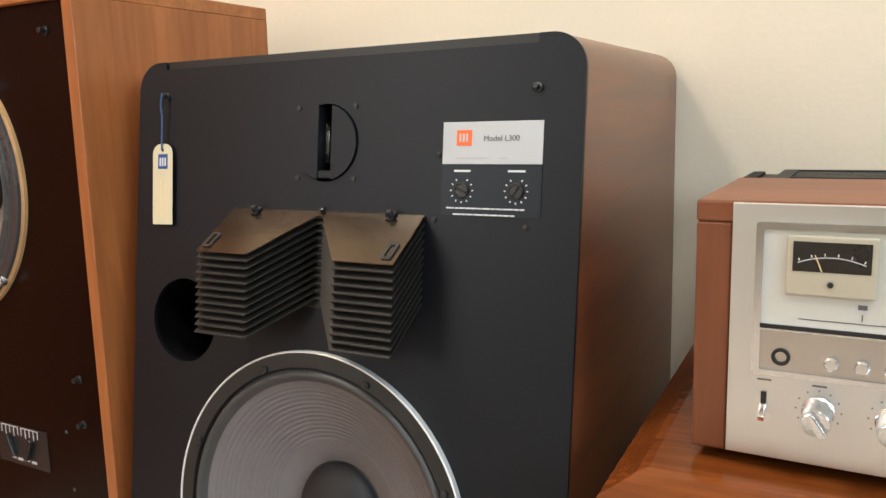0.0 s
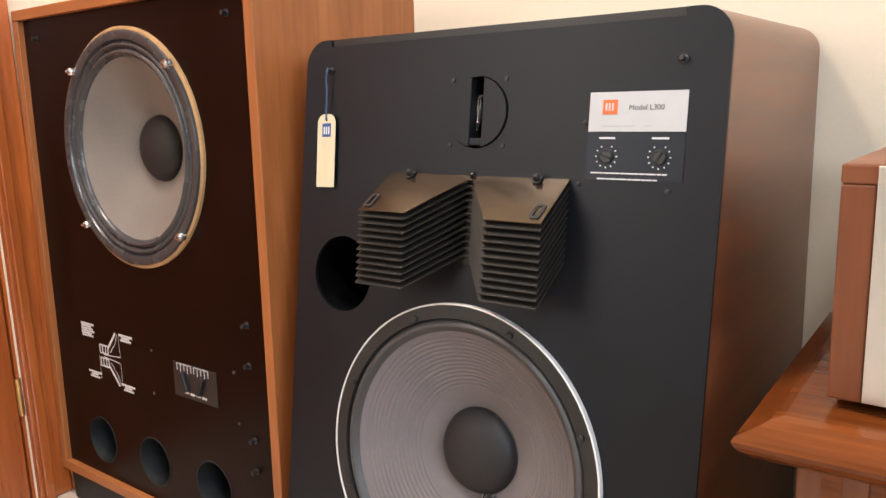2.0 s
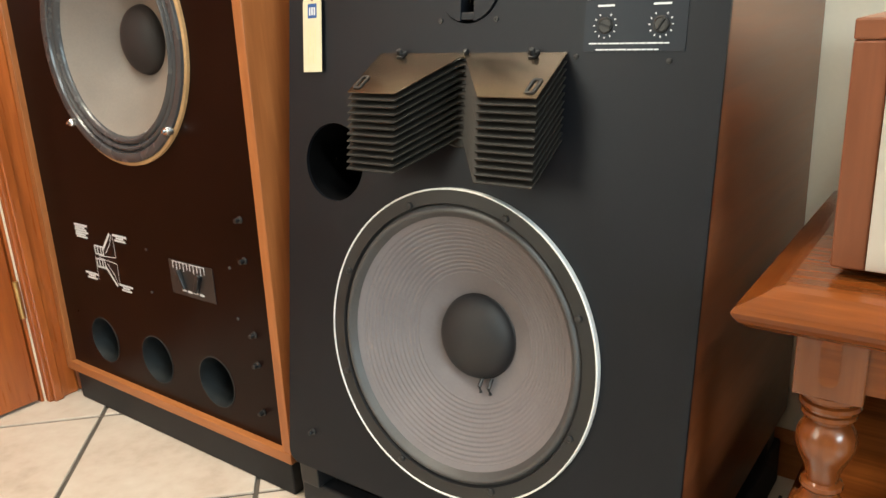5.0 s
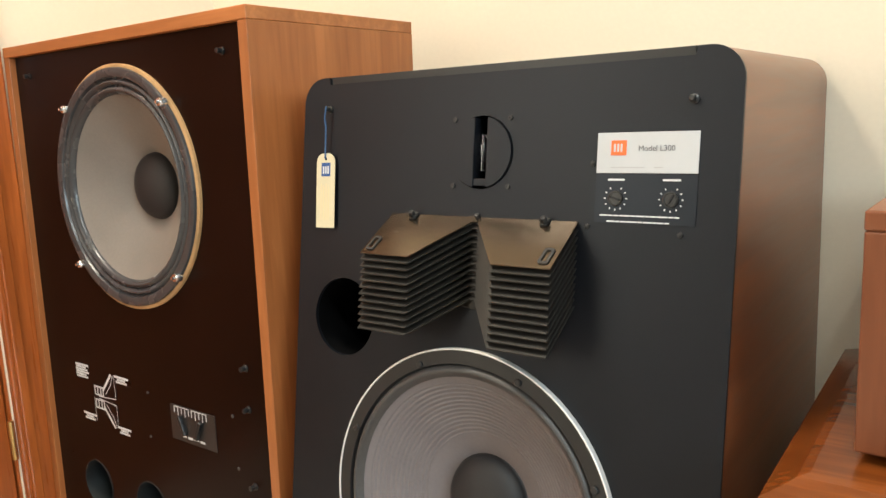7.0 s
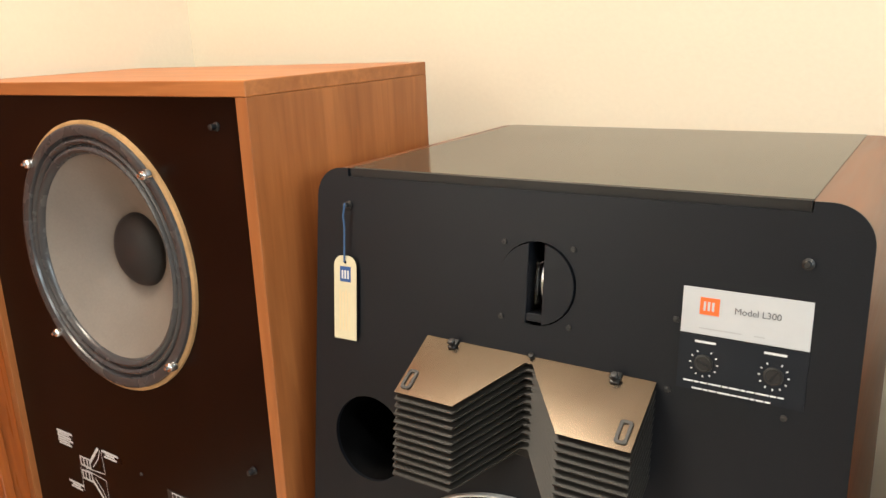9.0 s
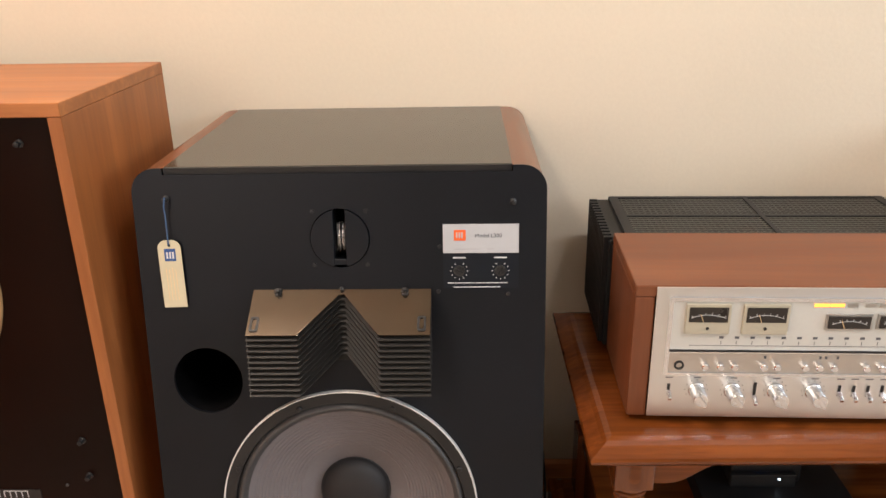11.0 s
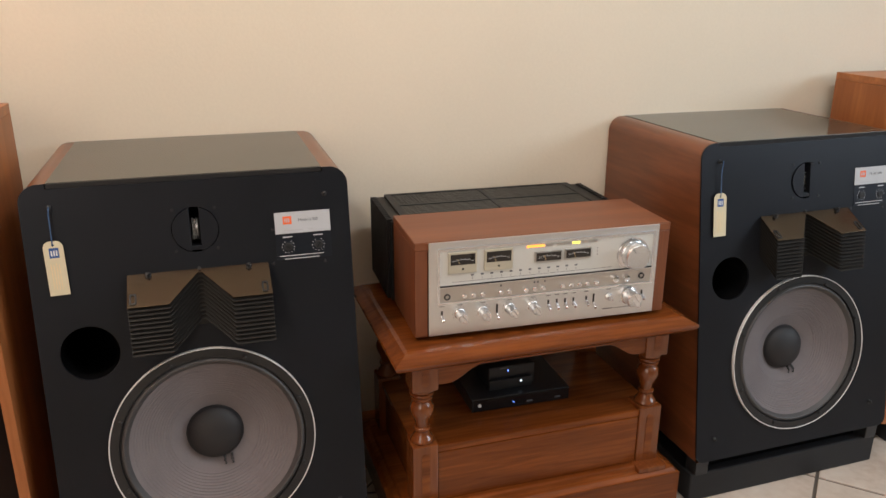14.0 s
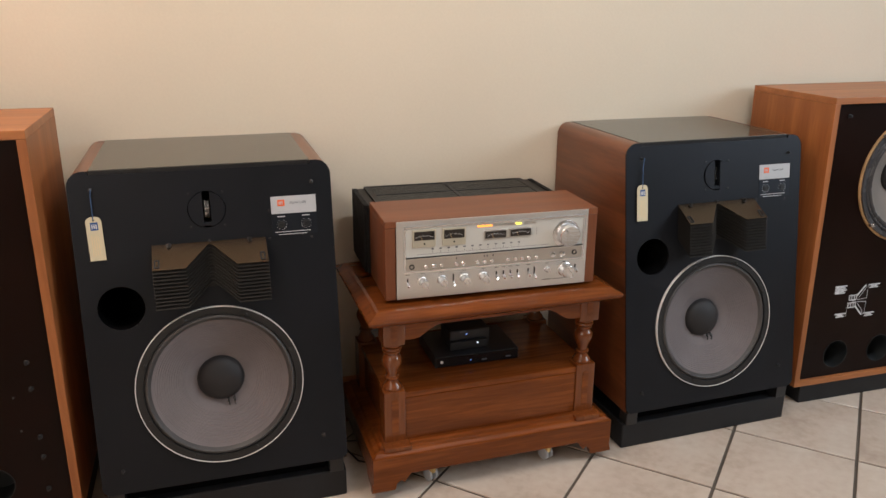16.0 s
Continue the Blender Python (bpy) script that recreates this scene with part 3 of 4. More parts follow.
    for za, xa, xb in ((0.6800, x0 + 0.006, x1 - 0.016), (0.6740, x0 + 0.014, x1 - 0.026)):
        bm = bmesh.new()
        k = 0
        while xa < xb:
            wd = min((0.009, 0.004, 0.0065, 0.011, 0.005)[k % 5], xb - xa)
            box(xa, xa + wd, up(za), up(za + 0.0014), 0.0008, 0.001, 0.0, B, bm)
            xa, k = xa + wd + 0.0008, k + 1
        part("print_bars", bm, M_PRINT, pan)["kind"] = "stuff"
    # grille pegs
    for x, z in ((-0.2415, 0.804), (0.2425, 0.795), (-0.240, 0.15), (0.232, 0.165)):
        part("grille_peg", lathe([(0.005, 0), (0.005, 0.0015), (0.0031, 0.0025), (0.0031, 0.008), (0.0022, 0.009), (0, 0.009)], 12, B @ Matrix.Translation((x, up(z), 0))), M_BLACK, s, "", True)
    for x, z in ((0.140, 0.733), (0.236, 0.664), (0.137, 0.668)):
        part("screw", lathe([(0.003, 0), (0.003, 0.0012), (0, 0.0018)], 8, B @ Matrix.Translation((x, up(z), 0))), M_BLACK, s)
    # low black stand
    st = part("stand", box(-0.287, 0.287, -0.084, 0.395, FL, 0.052, 0.004), M_PLINTH, s, "low black stand")
    # fills the gap above the stand with near-black, as painted shade
    part("foot_block", box(-0.235, 0.235, -0.06, 0.36, 0.052, ZB + 0.001), M_VOID, st)
    for x in (-0.262, 0.262):
        for y in (-0.07, 0.36):
            part("foot_pad", box(x - 0.018, x + 0.018, y - 0.02, y + 0.02, 0.0515, ZB + 0.001, 0.002), M_BLACK, st)
    return s, B, up


def hang_tag(m, B, up, n, z=0.7465):
    """Paper tag on a cord from the upper grille peg."""
    t = thing("hang_tag", "cream paper hang tag on a blue cord", "tag", m, "hang tags on the loudspeakers")
    C = B @ Matrix.Translation((-0.242, up(z), 0.0045)) @ pose(0, 0, 0, 0, 0, n)
    pts = rounded(-0.0165, 0.0165, -0.0985, 0.0, (0.0005, 0.0005, 0.0125, 0.0125), 8)
    card = part("card", holed(pts, [circle(0, -0.0075, 0.0022, 16)], 0.0, 0.0007, C), M_TAG, t)
    part("blue_square", box(-0.0075, 0.0085, -0.0305, -0.0125, 0.0007, 0.0009, 0.0, C), M_BLUE, card, "blue printed square")
    bm = bmesh.new()
    for k in range(3):
        box(-0.005 + 0.0042 * k, -0.0025 + 0.0042 * k, -0.027, -0.017, 0.0009, 0.001, 0.0, C, bm)
    part("blue_square_bars", bm, M_PRINT, card)["kind"] = "stuff"
    bm = bmesh.new()
    for k in range(4):
        box(-0.008 + 0.0045 * k, -0.0072 + 0.0045 * k, -0.088, -0.04 - 0.003 * (k % 2), 0.0007, 0.0009, 0.0, C, bm)
    part("print_lines", bm, M_AMBER, card)["kind"] = "stuff"
    pin = B @ Vector((-0.2415, up(0.804), 0.010))
    part("cord", tube([pin + Vector((0.002, 0, 0.003)), pin + Vector((0, -0.002, -0.012)), B @ Vector((-0.2417, up(0.78), 0.0075)), C @ Vector((0, -0.0075, 0.002))], 0.0011, 6), M_STRING, t, "thin blue cord", True)
    return t


spk, B0, up0 = monitor(pose(0.172, -0.004, 0, 0, 0, 1.6))
hang_tag(pose(0.172, -0.004, 0, 0, 0, 1.6), B0, up0, 1.5)
copy_thing(spk, pose(1.540, 0.027, 0, 0, 0, 3.0))
hang_tag(pose(1.540, 0.027, 0, 0, 0, 3.0), B0, up0, 0.0, 0.735)


# ---- tall teak loudspeakers ----
def monitor_tall(m):
    """Origin on the floor under the middle of the front's top edge; x across, y back."""
    s = thing("tall_loudspeaker", "tall teak loudspeaker with a dark brown front and one large driver", "loudspeaker", m, "pair of tall teak loudspeakers")
    HW, ZB, ZT, D = 0.341, 0.036, 0.948, 0.357
    LEAN = 1.0
    K = math.tan(radians(LEAN))
    fy = lambda z: (z - ZT) * K
    sh = Matrix(((1, 0, 0, 0), (0, 1, K, -ZT * K), (0, 0, 1, 0), (0, 0, 0, 1)))
    th = 0.019
    cab = part("top_panel", box(-HW, HW, 0, D, ZT - th, ZT, 0.0015, sh), M_TEAK_X, s, "teak top panel")
    part("bottom_panel", box(-HW, HW, 0, D, ZB, ZB + th, 0.0015, sh), M_TEAK_X, s)
    part("side_panel", box(-HW, -HW + th, 0.0005, D, ZB + th, ZT - th, 0.0012, sh), M_TEAK, s)
    part("side_panel", box(HW - th, HW, 0.0005, D, ZB + th, ZT - th, 0.0012, sh), M_TEAK, s)
    part("back_panel", box(-HW + th, HW - th, D - 0.015, D - 0.003, ZB + th, ZT - th, 0, sh), M_BLACK, s)
    part("plinth", box(-HW + 0.03, HW - 0.006, 0.005 + fy(ZB), D - 0.02, FL, ZB + 0.001, 0.003), M_PLINTH, s, "black recessed plinth")
    B = tilted((0, 0.012, ZT), LEAN)
    up = lambda z: (z - ZT) / math.cos(radians(LEAN))
    wc = (-0.001, up(0.694))
    ports = [(x, up(0.129)) for x in (-0.187, -0.014, 0.157)]
    bd = part("front_board", holed(rounded(-HW + th, HW - th, up(ZB + th), up(ZT - th), (0,) * 4), [circle(*wc, 0.186, 64)] + [circle(*p, 0.0455, 40) for p in ports], -0.018, 0.0, B), M_BROWN, s, "dark brown front board")
    for p in ports:
        part("port_tube", lathe([(0.0475, 0.0), (0.0475, 0.0012), (0.0455, 0.0012), (0.0445, -0.02), (0.0445, -0.07), (0, -0.071)], 40, B @ Matrix.Translation((*p, 0))), speckled("dark_green_port", (0.008, 0.010, 0.011), 0.6), bd, "", True)
    W = B @ Matrix.Translation((*wc, 0))
    d = part("driver", lathe([(0.2015, 0.0), (0.2015, 0.005), (0.199, 0.0062), (0.196, 0.0062)], 96, W), M_CORK, s, "large paper driver with a tan gasket", True)
    part("driver_frame", lathe([(0.1965, 0.004), (0.195, 0.0105), (0.190, 0.012), (0.181, 0.0095), (0.1785, 0.004)], 96, W), M_SURROUND, d, "grey driver frame", True)
    part("surround", lathe([(0.179, 0.005)] + [(0.178 - 0.011 * i / 6, 0.004 + 0.005 * math.sin(math.pi * i / 6)) for i in range(7)] + [(0.167 - 0.013 * i / 6, 0.003 + 0.0055 * math.sin(math.pi * i / 6)) for i in range(7)] + [(0.153, -0.001)], 96, W), M_SURROUND, d, "", True)
    part("cone", lathe([(0.1535 - 0.0965 * i / 20, -0.001 - 0.060 * (i / 20) ** 0.92) for i in range(21)], 96, W), M_CONE_T, d, "pale paper cone", True)
    part("dust_dome", lathe([(0.0585, -0.0615)] + [(0.0570 * math.cos(radians(9 * i)), -0.0605 + 0.027 * math.sin(radians(9 * i))) for i in range(11)], 48, W), M_DOME, d, "", True)
    for sx in (-1, 1):
        for sy in (-1, 1):
            part("bolt", lathe([(0.0075, 0.008), (0.0075, 0.016), (0.006, 0.019), (0.003, 0.0195), (0.0025, 0.024), (0, 0.0245)], 14, W @ Matrix.Translation((0.1395 * sx, 0.1345 * sy, 0))), M_CHROME, d, "bright bolt", True)
    # printed diagram of the driver: horn section, frame and captions as bars
    G = B @ Matrix.Translation((0.0, 0.0, 0.0003))
    bm = bmesh.new()

    def stroke(xa, za, xb, zb, wd):
        a, b = Vector((xa, up(za), 0)), Vector((xb, up(zb), 0))
        q = (b - a)
        n = Vector((-q.y, q.x, 0)).normalized() * wd / 2
        vs = [bm.verts.new(G @ v) for v in (a - n, b - n, b + n, a + n)]
        bm.faces.new(vs)

    # section of the driver: motor halves, horn cone, centre lines and caption blocks
    for sy in (1, -1):
        zc = 0.306
        for x in (-0.166, -0.157, -0.147, -0.139):
            stroke(x, zc + 0.004 * sy, x, zc + 0.021 * sy, 0.0034)
        stroke(-0.168, zc + 0.0205 * sy, -0.137, zc + 0.0205 * sy, 0.0034)
        stroke(-0.166, zc + 0.005 * sy, -0.139, zc + 0.005 * sy, 0.003)
        stroke(-0.139, zc + 0.016 * sy, -0.108, zc + 0.051 * sy, 0.0052)
        stroke(-0.131, zc + 0.010 * sy, -0.112, zc + 0.030 * sy, 0.0016)
        stroke(-0.112, zc + 0.030 * sy, -0.103, zc + 0.049 * sy, 0.0016)
        stroke(-0.155, zc + 0.002 * sy, -0.098, zc + 0.006 * sy, 0.0016)
        stroke(-0.098, zc + 0.006 * sy, -0.099, zc + 0.047 * sy, 0.0011)
    stroke(-0.170, 0.305, -0.170, 0.258, 0.0011)
    for x0, z0, wd, rows in ((-0.227, 0.361, 0.046, 6), (-0.098, 0.356, 0.045, 3), (-0.215, 0.267, 0.044, 3), (-0.101, 0.260, 0.043, 3)):
        for k in range(rows):
            dx = 0.010 * ((k * 2) % 3) / 2
            stroke(x0 + (dx if rows == 3 else 0.002 * (k % 2)), z0 - 0.0046 * k, x0 + wd - dx, z0 - 0.0046 * k, 0.0038 if k else 0.0044)
    part("printed_diagram", bm, M_PRINT, s, "white printed driver diagram")["kind"] = "stuff"
    PB = B @ Matrix.Translation((-0.014, -0.008, 0))
    pn = part("control_panel", box(0.083, 0.200, up(0.285), up(0.346), 0.0, 0.0016, 0.0006, PB), M_FILM, s, "black control panel with two switches")
    for x, t in ((0.116, 24), (0.162, -24)):
        part("switch_lever", box(-0.0042, 0.0042, -0.020, 0.014, 0.0016, 0.009, 0.0015, PB @ Matrix.Translation((x, up(0.317), 0)) @ pose(0, 0, 0, 0, 0, t)), M_BLACK, pn)
        bm = bmesh.new()
        for k in range(5):
            box(x - 0.022 + 0.0095 * k, x - 0.0205 + 0.0095 * k, up(0.332) - 0.003 * (k % 2), up(0.3435), 0.0016, 0.0019, 0, PB, bm)
        box(x - 0.022, x + 0.018, up(0.343), up(0.3445), 0.0016, 0.0019, 0, PB, bm)
        part("print_bars", bm, M_PRINT, pn)["kind"] = "stuff"
    bm = bmesh.new()
    for k in range(4):
        box(0.111 + 0.016 * k, 0.123 + 0.016 * k, up(0.293) - 0.001 * (k % 2), up(0.296), 0.0016, 0.0019, 0, PB, bm)
    part("print_bars", bm, M_PRINT, pn)["kind"] = "stuff"
    for x, z in ((0.272, 0.893), (0.270, 0.43), (0.270, 0.365), (0.272, 0.242), (0.272, 0.19), (0.272, 0.105), (-0.275, 0.893)):
        part("grille_peg", lathe([(0.006, 0), (0.006, 0.0015), (0.0038, 0.0025), (0.0038, 0.010), (0, 0.011)], 12, B @ Matrix.Translation((x, up(z), 0))), M_BLACK, s, "", True)
    for x, z in ((0.005, 0.344), (0.002, 0.264), (0.231, 0.347), (0.236, 0.262)):
        part("screw", lathe([(0.0028, 0), (0.0028, 0.0014), (0, 0.002)], 8, B @ Matrix.Translation((x, up(z), 0))), M_RUBBER, s)
    return s


tall = monitor_tall(pose(-0.511, -0.058, 0, 0, 0, 1.2))
copy_thing(tall, pose(2.250, 0.036, 0, 0, 0, 1.1))


# ---- side table between the loudspeakers ----
def side_table(m):
    """Origin on the floor under the middle of the front edge; y back."""
    s = thing("side_table", "varnished wooden side table with turned legs and a drawer base", "table", m)
    HW, D, ZT = 0.343, 0.447, 0.490
    bm = bmesh.new()
    # moulded top: stacked outline profile, (inset, height)
    prof = [(0.020, 0.454), (0.012, 0.456), (0.006, 0.461), (0.002, 0.466), (0.0, 0.471), (0.002, 0.475), (0.010, 0.479), (0.020, 0.484), (0.026, 0.488), (0.034, ZT)]
    rings = [[bm.verts.new(p) for p in ((-HW + i, i, z), (HW - i, i, z), (HW - i, D - i, z), (-HW + i, D - i, z))] for i, z in prof]
    for a, b in zip(rings, rings[1:]):
        for k in range(4):
            bm.faces.new((a[k], a[(k + 1) % 4], b[(k + 1) % 4], b[k]))
    bm.faces.new(rings[0][::-1])
    bm.faces.new(rings[-1])
    part("tabletop", bm, M_TABLE, s, "moulded glossy tabletop")
    prof = [(0.022, 0.3905), (0.0262, 0.3880), (0.0266, 0.3840), (0.0250, 0.3812), (0.0195, 0.3800), (0.0250, 0.3782), (0.0260, 0.3748), (0.0245, 0.3715), (0.0185, 0.3700), (0.0228, 0.3682), (0.0234, 0.3650), (0.0220, 0.3622), (0.0168, 0.3605), (0.0168, 0.3580), (0.0205, 0.3540), (0.0243, 0.3470), (0.0258, 0.3390), (0.0250, 0.3310), (0.0215, 0.3220), (0.0175, 0.3130), (0.0148, 0.3040), (0.0138, 0.2965), (0.0178, 0.2945), (0.0186, 0.2910), (0.0172, 0.2880), (0.0150, 0.2865), (0.0158, 0.2820), (0.0190, 0.2760), (0.0228, 0.2705), (0.0250, 0.2675), (0.0255, 0.2635), (0.0235, 0.2600)]
    lx = 0.270
    for x in (-lx, lx):
        for y in (0.070, D - 0.065):
            leg = part("leg", box(x - 0.028, x + 0.028, y - 0.028, y + 0.028, 0.389, 0.455, 0.002), M_TABLE_Z, s, "turned leg")
            part("turning", lathe(prof, 28, Matrix.Translation((x, y, 0))), M_TABLE_Z, leg, "", True)
            post = part("post", box(x - 0.028, x + 0.028, y - 0.028, y + 0.028, 0.113, 0.261, 0.0025), M_TABLE_Z, leg)
            if y < 0.1:
                part("groove", prism(rounded(x - 0.009, x + 0.009, 0.135, 0.240, (0.008,) * 4, 6), 0, 0.0012, Matrix(((1, 0, 0, 0), (0, 0, -1, y - 0.0279), (0, 1, 0, 0), (0, 0, 0, 1)))), M_TABLE, leg)
                part("groove", prism(rounded(x - 0.008, x + 0.008, 0.402, 0.447, (0.007,) * 4, 6), 0, 0.0012, Matrix(((1, 0, 0, 0), (0, 0, -1, y - 0.0279), (0, 1, 0, 0), (0, 0, 0, 1)))), M_TABLE, leg)
    # aprons with curved shoulders
    def apron(w, z0, z1):
        pts = [(-w, z1), (-w, z0), (-w + 0.022, z0)]
        pts += [(-w + 0.022 + 0.075 * k / 8, z0 + (z1 - 0.022 - z0) * (0.5 - 0.5 * math.cos(math.pi * k / 8))) for k in range(1, 9)]
        pts += [(-x, z) for x, z in reversed(pts)]
        return pts
    F = lambda y: Matrix(((1, 0, 0, 0), (0, 0, 1, y), (0, 1, 0, 0), (0, 0, 0, 1)))
    for y in (0.046, D - 0.062):
        part("apron", prism(apron(lx - 0.028, 0.400, 0.455), 0, 0.018, F(y)), M_TABLE, s)
    for x in (-lx - 0.009, lx - 0.009):
        part("apron", box(x, x + 0.018, 0.093, D - 0.093, 0.42, 0.455), M_TABLE, s)
    # drawer base
    part("shelf", box(-lx - 0.020, lx + 0.020, 0.048, D - 0.045, 0.237, 0.253, 0.002), M_TABLE, s, "glossy open shelf")
    part("drawer_front", box(-lx + 0.0285, lx - 0.0285, 0.046, 0.064, 0.117, 0.2365, 0.002), M_TABLE, s, "plain drawer front")
    for x in (-lx - 0.012, lx - 0.004):
        part("side_board", box(x, x + 0.016, 0.0935, D - 0.0935, 0.115, 0.2365), M_TABLE, s)
    part("back_board", box(-lx + 0.0285, lx - 0.0285, D - 0.06, D - 0.044, 0.117, 0.2365), M_TABLE, s)
    bm = bmesh.new()
    prof = [(0.034, 0.117), (0.030, 0.115), (0.026, 0.108), (0.016, 0.104), (0.010, 0.098), (0.006, 0.096)]
    rings = [[bm.verts.new(p) for p in ((-HW + i, i, z), (HW - i, i, z), (HW - i, D - i, z), (-HW + i, D - i, z))] for i, z in prof]
    for a, b in zip(rings, rings[1:]):
        for k in range(4):
            bm.faces.new((a[k], a[(k + 1) % 4], b[(k + 1) % 4], b[k]))
    bm.faces.new(rings[0])
    bm.faces.new(rings[-1])
    part("base_moulding", bm, M_TABLE, s)
    for x in (-lx, lx):
        part("corner_block", box(x - 0.036, x + 0.036, 0.012, 0.080, 0.1050, 0.1185, 0.0025), M_TABLE_Z, s, "plain block under the front post")
    w = HW - 0.004
    sk = [(-w, 0.096), (-w, 0.02), (-w - 0.004, 0.0), (-w + 0.058, 0.0), (-w + 0.062, 0.018), (-w + 0.074, 0.026), (-w + 0.082, 0.018), (-w + 0.1, 0.042)]
    sk += [(-x, z) for x, z in reversed(sk)]
    for y in (0.004, D - 0.022):
        part("skirt", prism(sk, 0, 0.018, F(y)), M_TABLE, s, "bracket-footed skirt")
    sd = [(0.023, 0.096), (0.023, 0.0), (0.07, 0.0), (0.09, 0.03), (D - 0.09, 0.03), (D - 0.07, 0.0), (D - 0.023, 0.0), (D - 0.023, 0.096)]
    for x in (-w, w - 0.018):
        part("skirt", prism(sd, 0, 0.018, Matrix(((0, 0, 1, x), (1, 0, 0, 0), (0, 1, 0, 0), (0, 0, 0, 1)))), M_TABLE, s)
    return s


TABLE = pose(0.8613, -0.1236, 0, 0, 0, 2.2)
side_table(TABLE)


# ---- stereo receiver ----
def receiver(m):
    """Origin on the tabletop under the middle of the faceplate; y back."""
    s = thing("stereo_receiver", "silver-faced vintage stereo receiver in a walnut case", "receiver", m)
    H0, H1, HW = 0.011, 0.2095, 0.2525
    part("faceplate", box(-HW, HW, -0.004, -0.0015, H0, H1 + 0.001, 0.0008), M_ALU, s, "brushed aluminium faceplate")
    part("top_panel", box(-HW - 0.0275, HW + 0.0275, -0.001, 0.199, H1 - 0.0145, H1 + 0.002, 0.002), M_CASE, s, "walnut top panel")
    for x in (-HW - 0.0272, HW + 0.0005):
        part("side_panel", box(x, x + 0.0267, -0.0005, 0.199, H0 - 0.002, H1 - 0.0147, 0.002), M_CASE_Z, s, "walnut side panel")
    part("bottom_panel", box(-HW + 0.002, HW - 0.002, 0.006, 0.182, H0, H0 + 0.012), M_BLACK, s)
    for x in (-0.2, 0.2):
        for y in (0.05, 0.36):
            part("foot", lathe([(0.018, 0), (0.02, 0.003), (0.018, H0 + 0.001), (0, H0 + 0.001)], 20, Matrix.Translation((x, y, 0))), M_BLACK, s, "", True)
    # rear power section: vented top and fins at both sides
    rear = part("rear_chassis", box(-HW - 0.034, HW - 0.001, 0.1995, 0.410, H0, H1 - 0.012, 0.003), M_CHASSIS, s, "black rear chassis with vented top")
    zt = H1 - 0.012
    part("vent_frame", holed(rounded(-HW - 0.006, HW - 0.03, 0.203, 0.407, (0.002,) * 4, 2), [rounded(a, b, c, d, (0.001,) * 4, 2) for a, b in ((-HW + 0.010, -0.022), (-0.014, HW - 0.046)) for c, d in ((0.212, 0.301), (0.309, 0.399))], zt, zt + 0.006), M_PLINTH, rear)
    for a, b in ((-HW + 0.010, -0.022), (-0.014, HW - 0.046)):
        bm = bmesh.new()
        for c, d in ((0.212, 0.301), (0.309, 0.399)):
            for k in range(9):
                y = c + (d - c) * (k + 0.5) / 9
                box(a, b, y - 0.0022, y + 0.0022, zt + 0.001, zt + 0.0045, bm=bm)
            for k in range(22):
                x = a + (b - a) * (k + 0.5) / 22
                box(x - 0.0014, x + 0.0014, c, d, zt + 0.0005, zt + 0.0035, bm=bm)
        part("vent_grid", bm, M_MESH, rear)["kind"] = "stuff"
    for x in (-HW - 0.041, HW - 0.008):
        for k in range(14):
            y = 0.206 + 0.0143 * k
            part("fin", box(x, x + 0.014, y, y + 0.007, H0 + 0.004, zt + 0.004, 0.001), M_CHASSIS, rear)
    # dial window
    F = Matrix(((1, 0, 0, 0), (0, 0, -1, -0.004), (0, 1, 0, 0), (0, 0, 0, 1)))
    X = lambda x: x - 0.854
    Z = lambda z: z - 0.500
    win = part("dial_window", box(X(0.624), X(1.093), Z(0.6185), Z(0.692), -0.006, 0.0008, 0.0, F), M_DIAL, s, "silver dial behind glass")
    part("window_frame", holed(rounded(X(0.619), X(1.099), Z(0.579), Z(0.697), (0.003,) * 4, 3), [rounded(X(0.6245), X(1.0925), Z(0.6195), Z(0.6915), (0.001,) * 4, 2), rounded(X(0.6245), X(1.0925), Z(0.583), Z(0.6145), (0.001,) * 4, 2)], 0.0, 0.0028, F), M_CHROME, win, "bright window frame")
    part("dial_slit", box(X(0.624), X(1.093), Z(0.616), Z(0.6195), 0.0028, 0.0034, 0.0, F), M_BLACK, win)
    meters = ((0.641, 0.700, 0.650, 0.688), (0.716, 0.776, 0.650, 0.688), (0.824, 0.884, 0.651, 0.674), (0.890, 0.950, 0.652, 0.675))
    for k, (xa, xb, za, zb) in enumerate(meters):
        if k < 2:
            mt = part("level_meter", box(X(xa), X(xb), Z(za - 0.006), Z(zb), 0.0008, 0.005, 0.001, F), speckled("meter_surround", (0.50, 0.46, 0.36), 0.4, 0.3, vary=0.03), win, "framed level meter")
            part("face", box(X(xa) + 0.004, X(xb) - 0.004, Z(za) + 0.012, Z(zb) - 0.004, 0.005, 0.0055, 0.0, F), M_METER, mt)
            part("pivot", lathe([(0.0022, 0.005), (0.0022, 0.0062), (0, 0.0066)], 10, F @ Matrix.Translation((X((xa + xb) / 2), Z(za) + 0.003, 0))), M_BLACK, mt)
            z0 = Z(za) + 0.012
        else:
            mt = part("tuning_meter", box(X(xa), X(xb), Z(za), Z(zb), 0.0008, 0.004, 0.001, F), M_STEEL, win, "tuning meter")
            part("face", box(X(xa) + 0.003, X(xb) - 0.003, Z(za) + 0.003, Z(zb) - 0.003, 0.004, 0.0055, 0.0, F), M_METER, mt)
            z0 = Z(za) + 0.003
        bm = bmesh.new()
        cx, R = X((xa + xb) / 2), 0.055
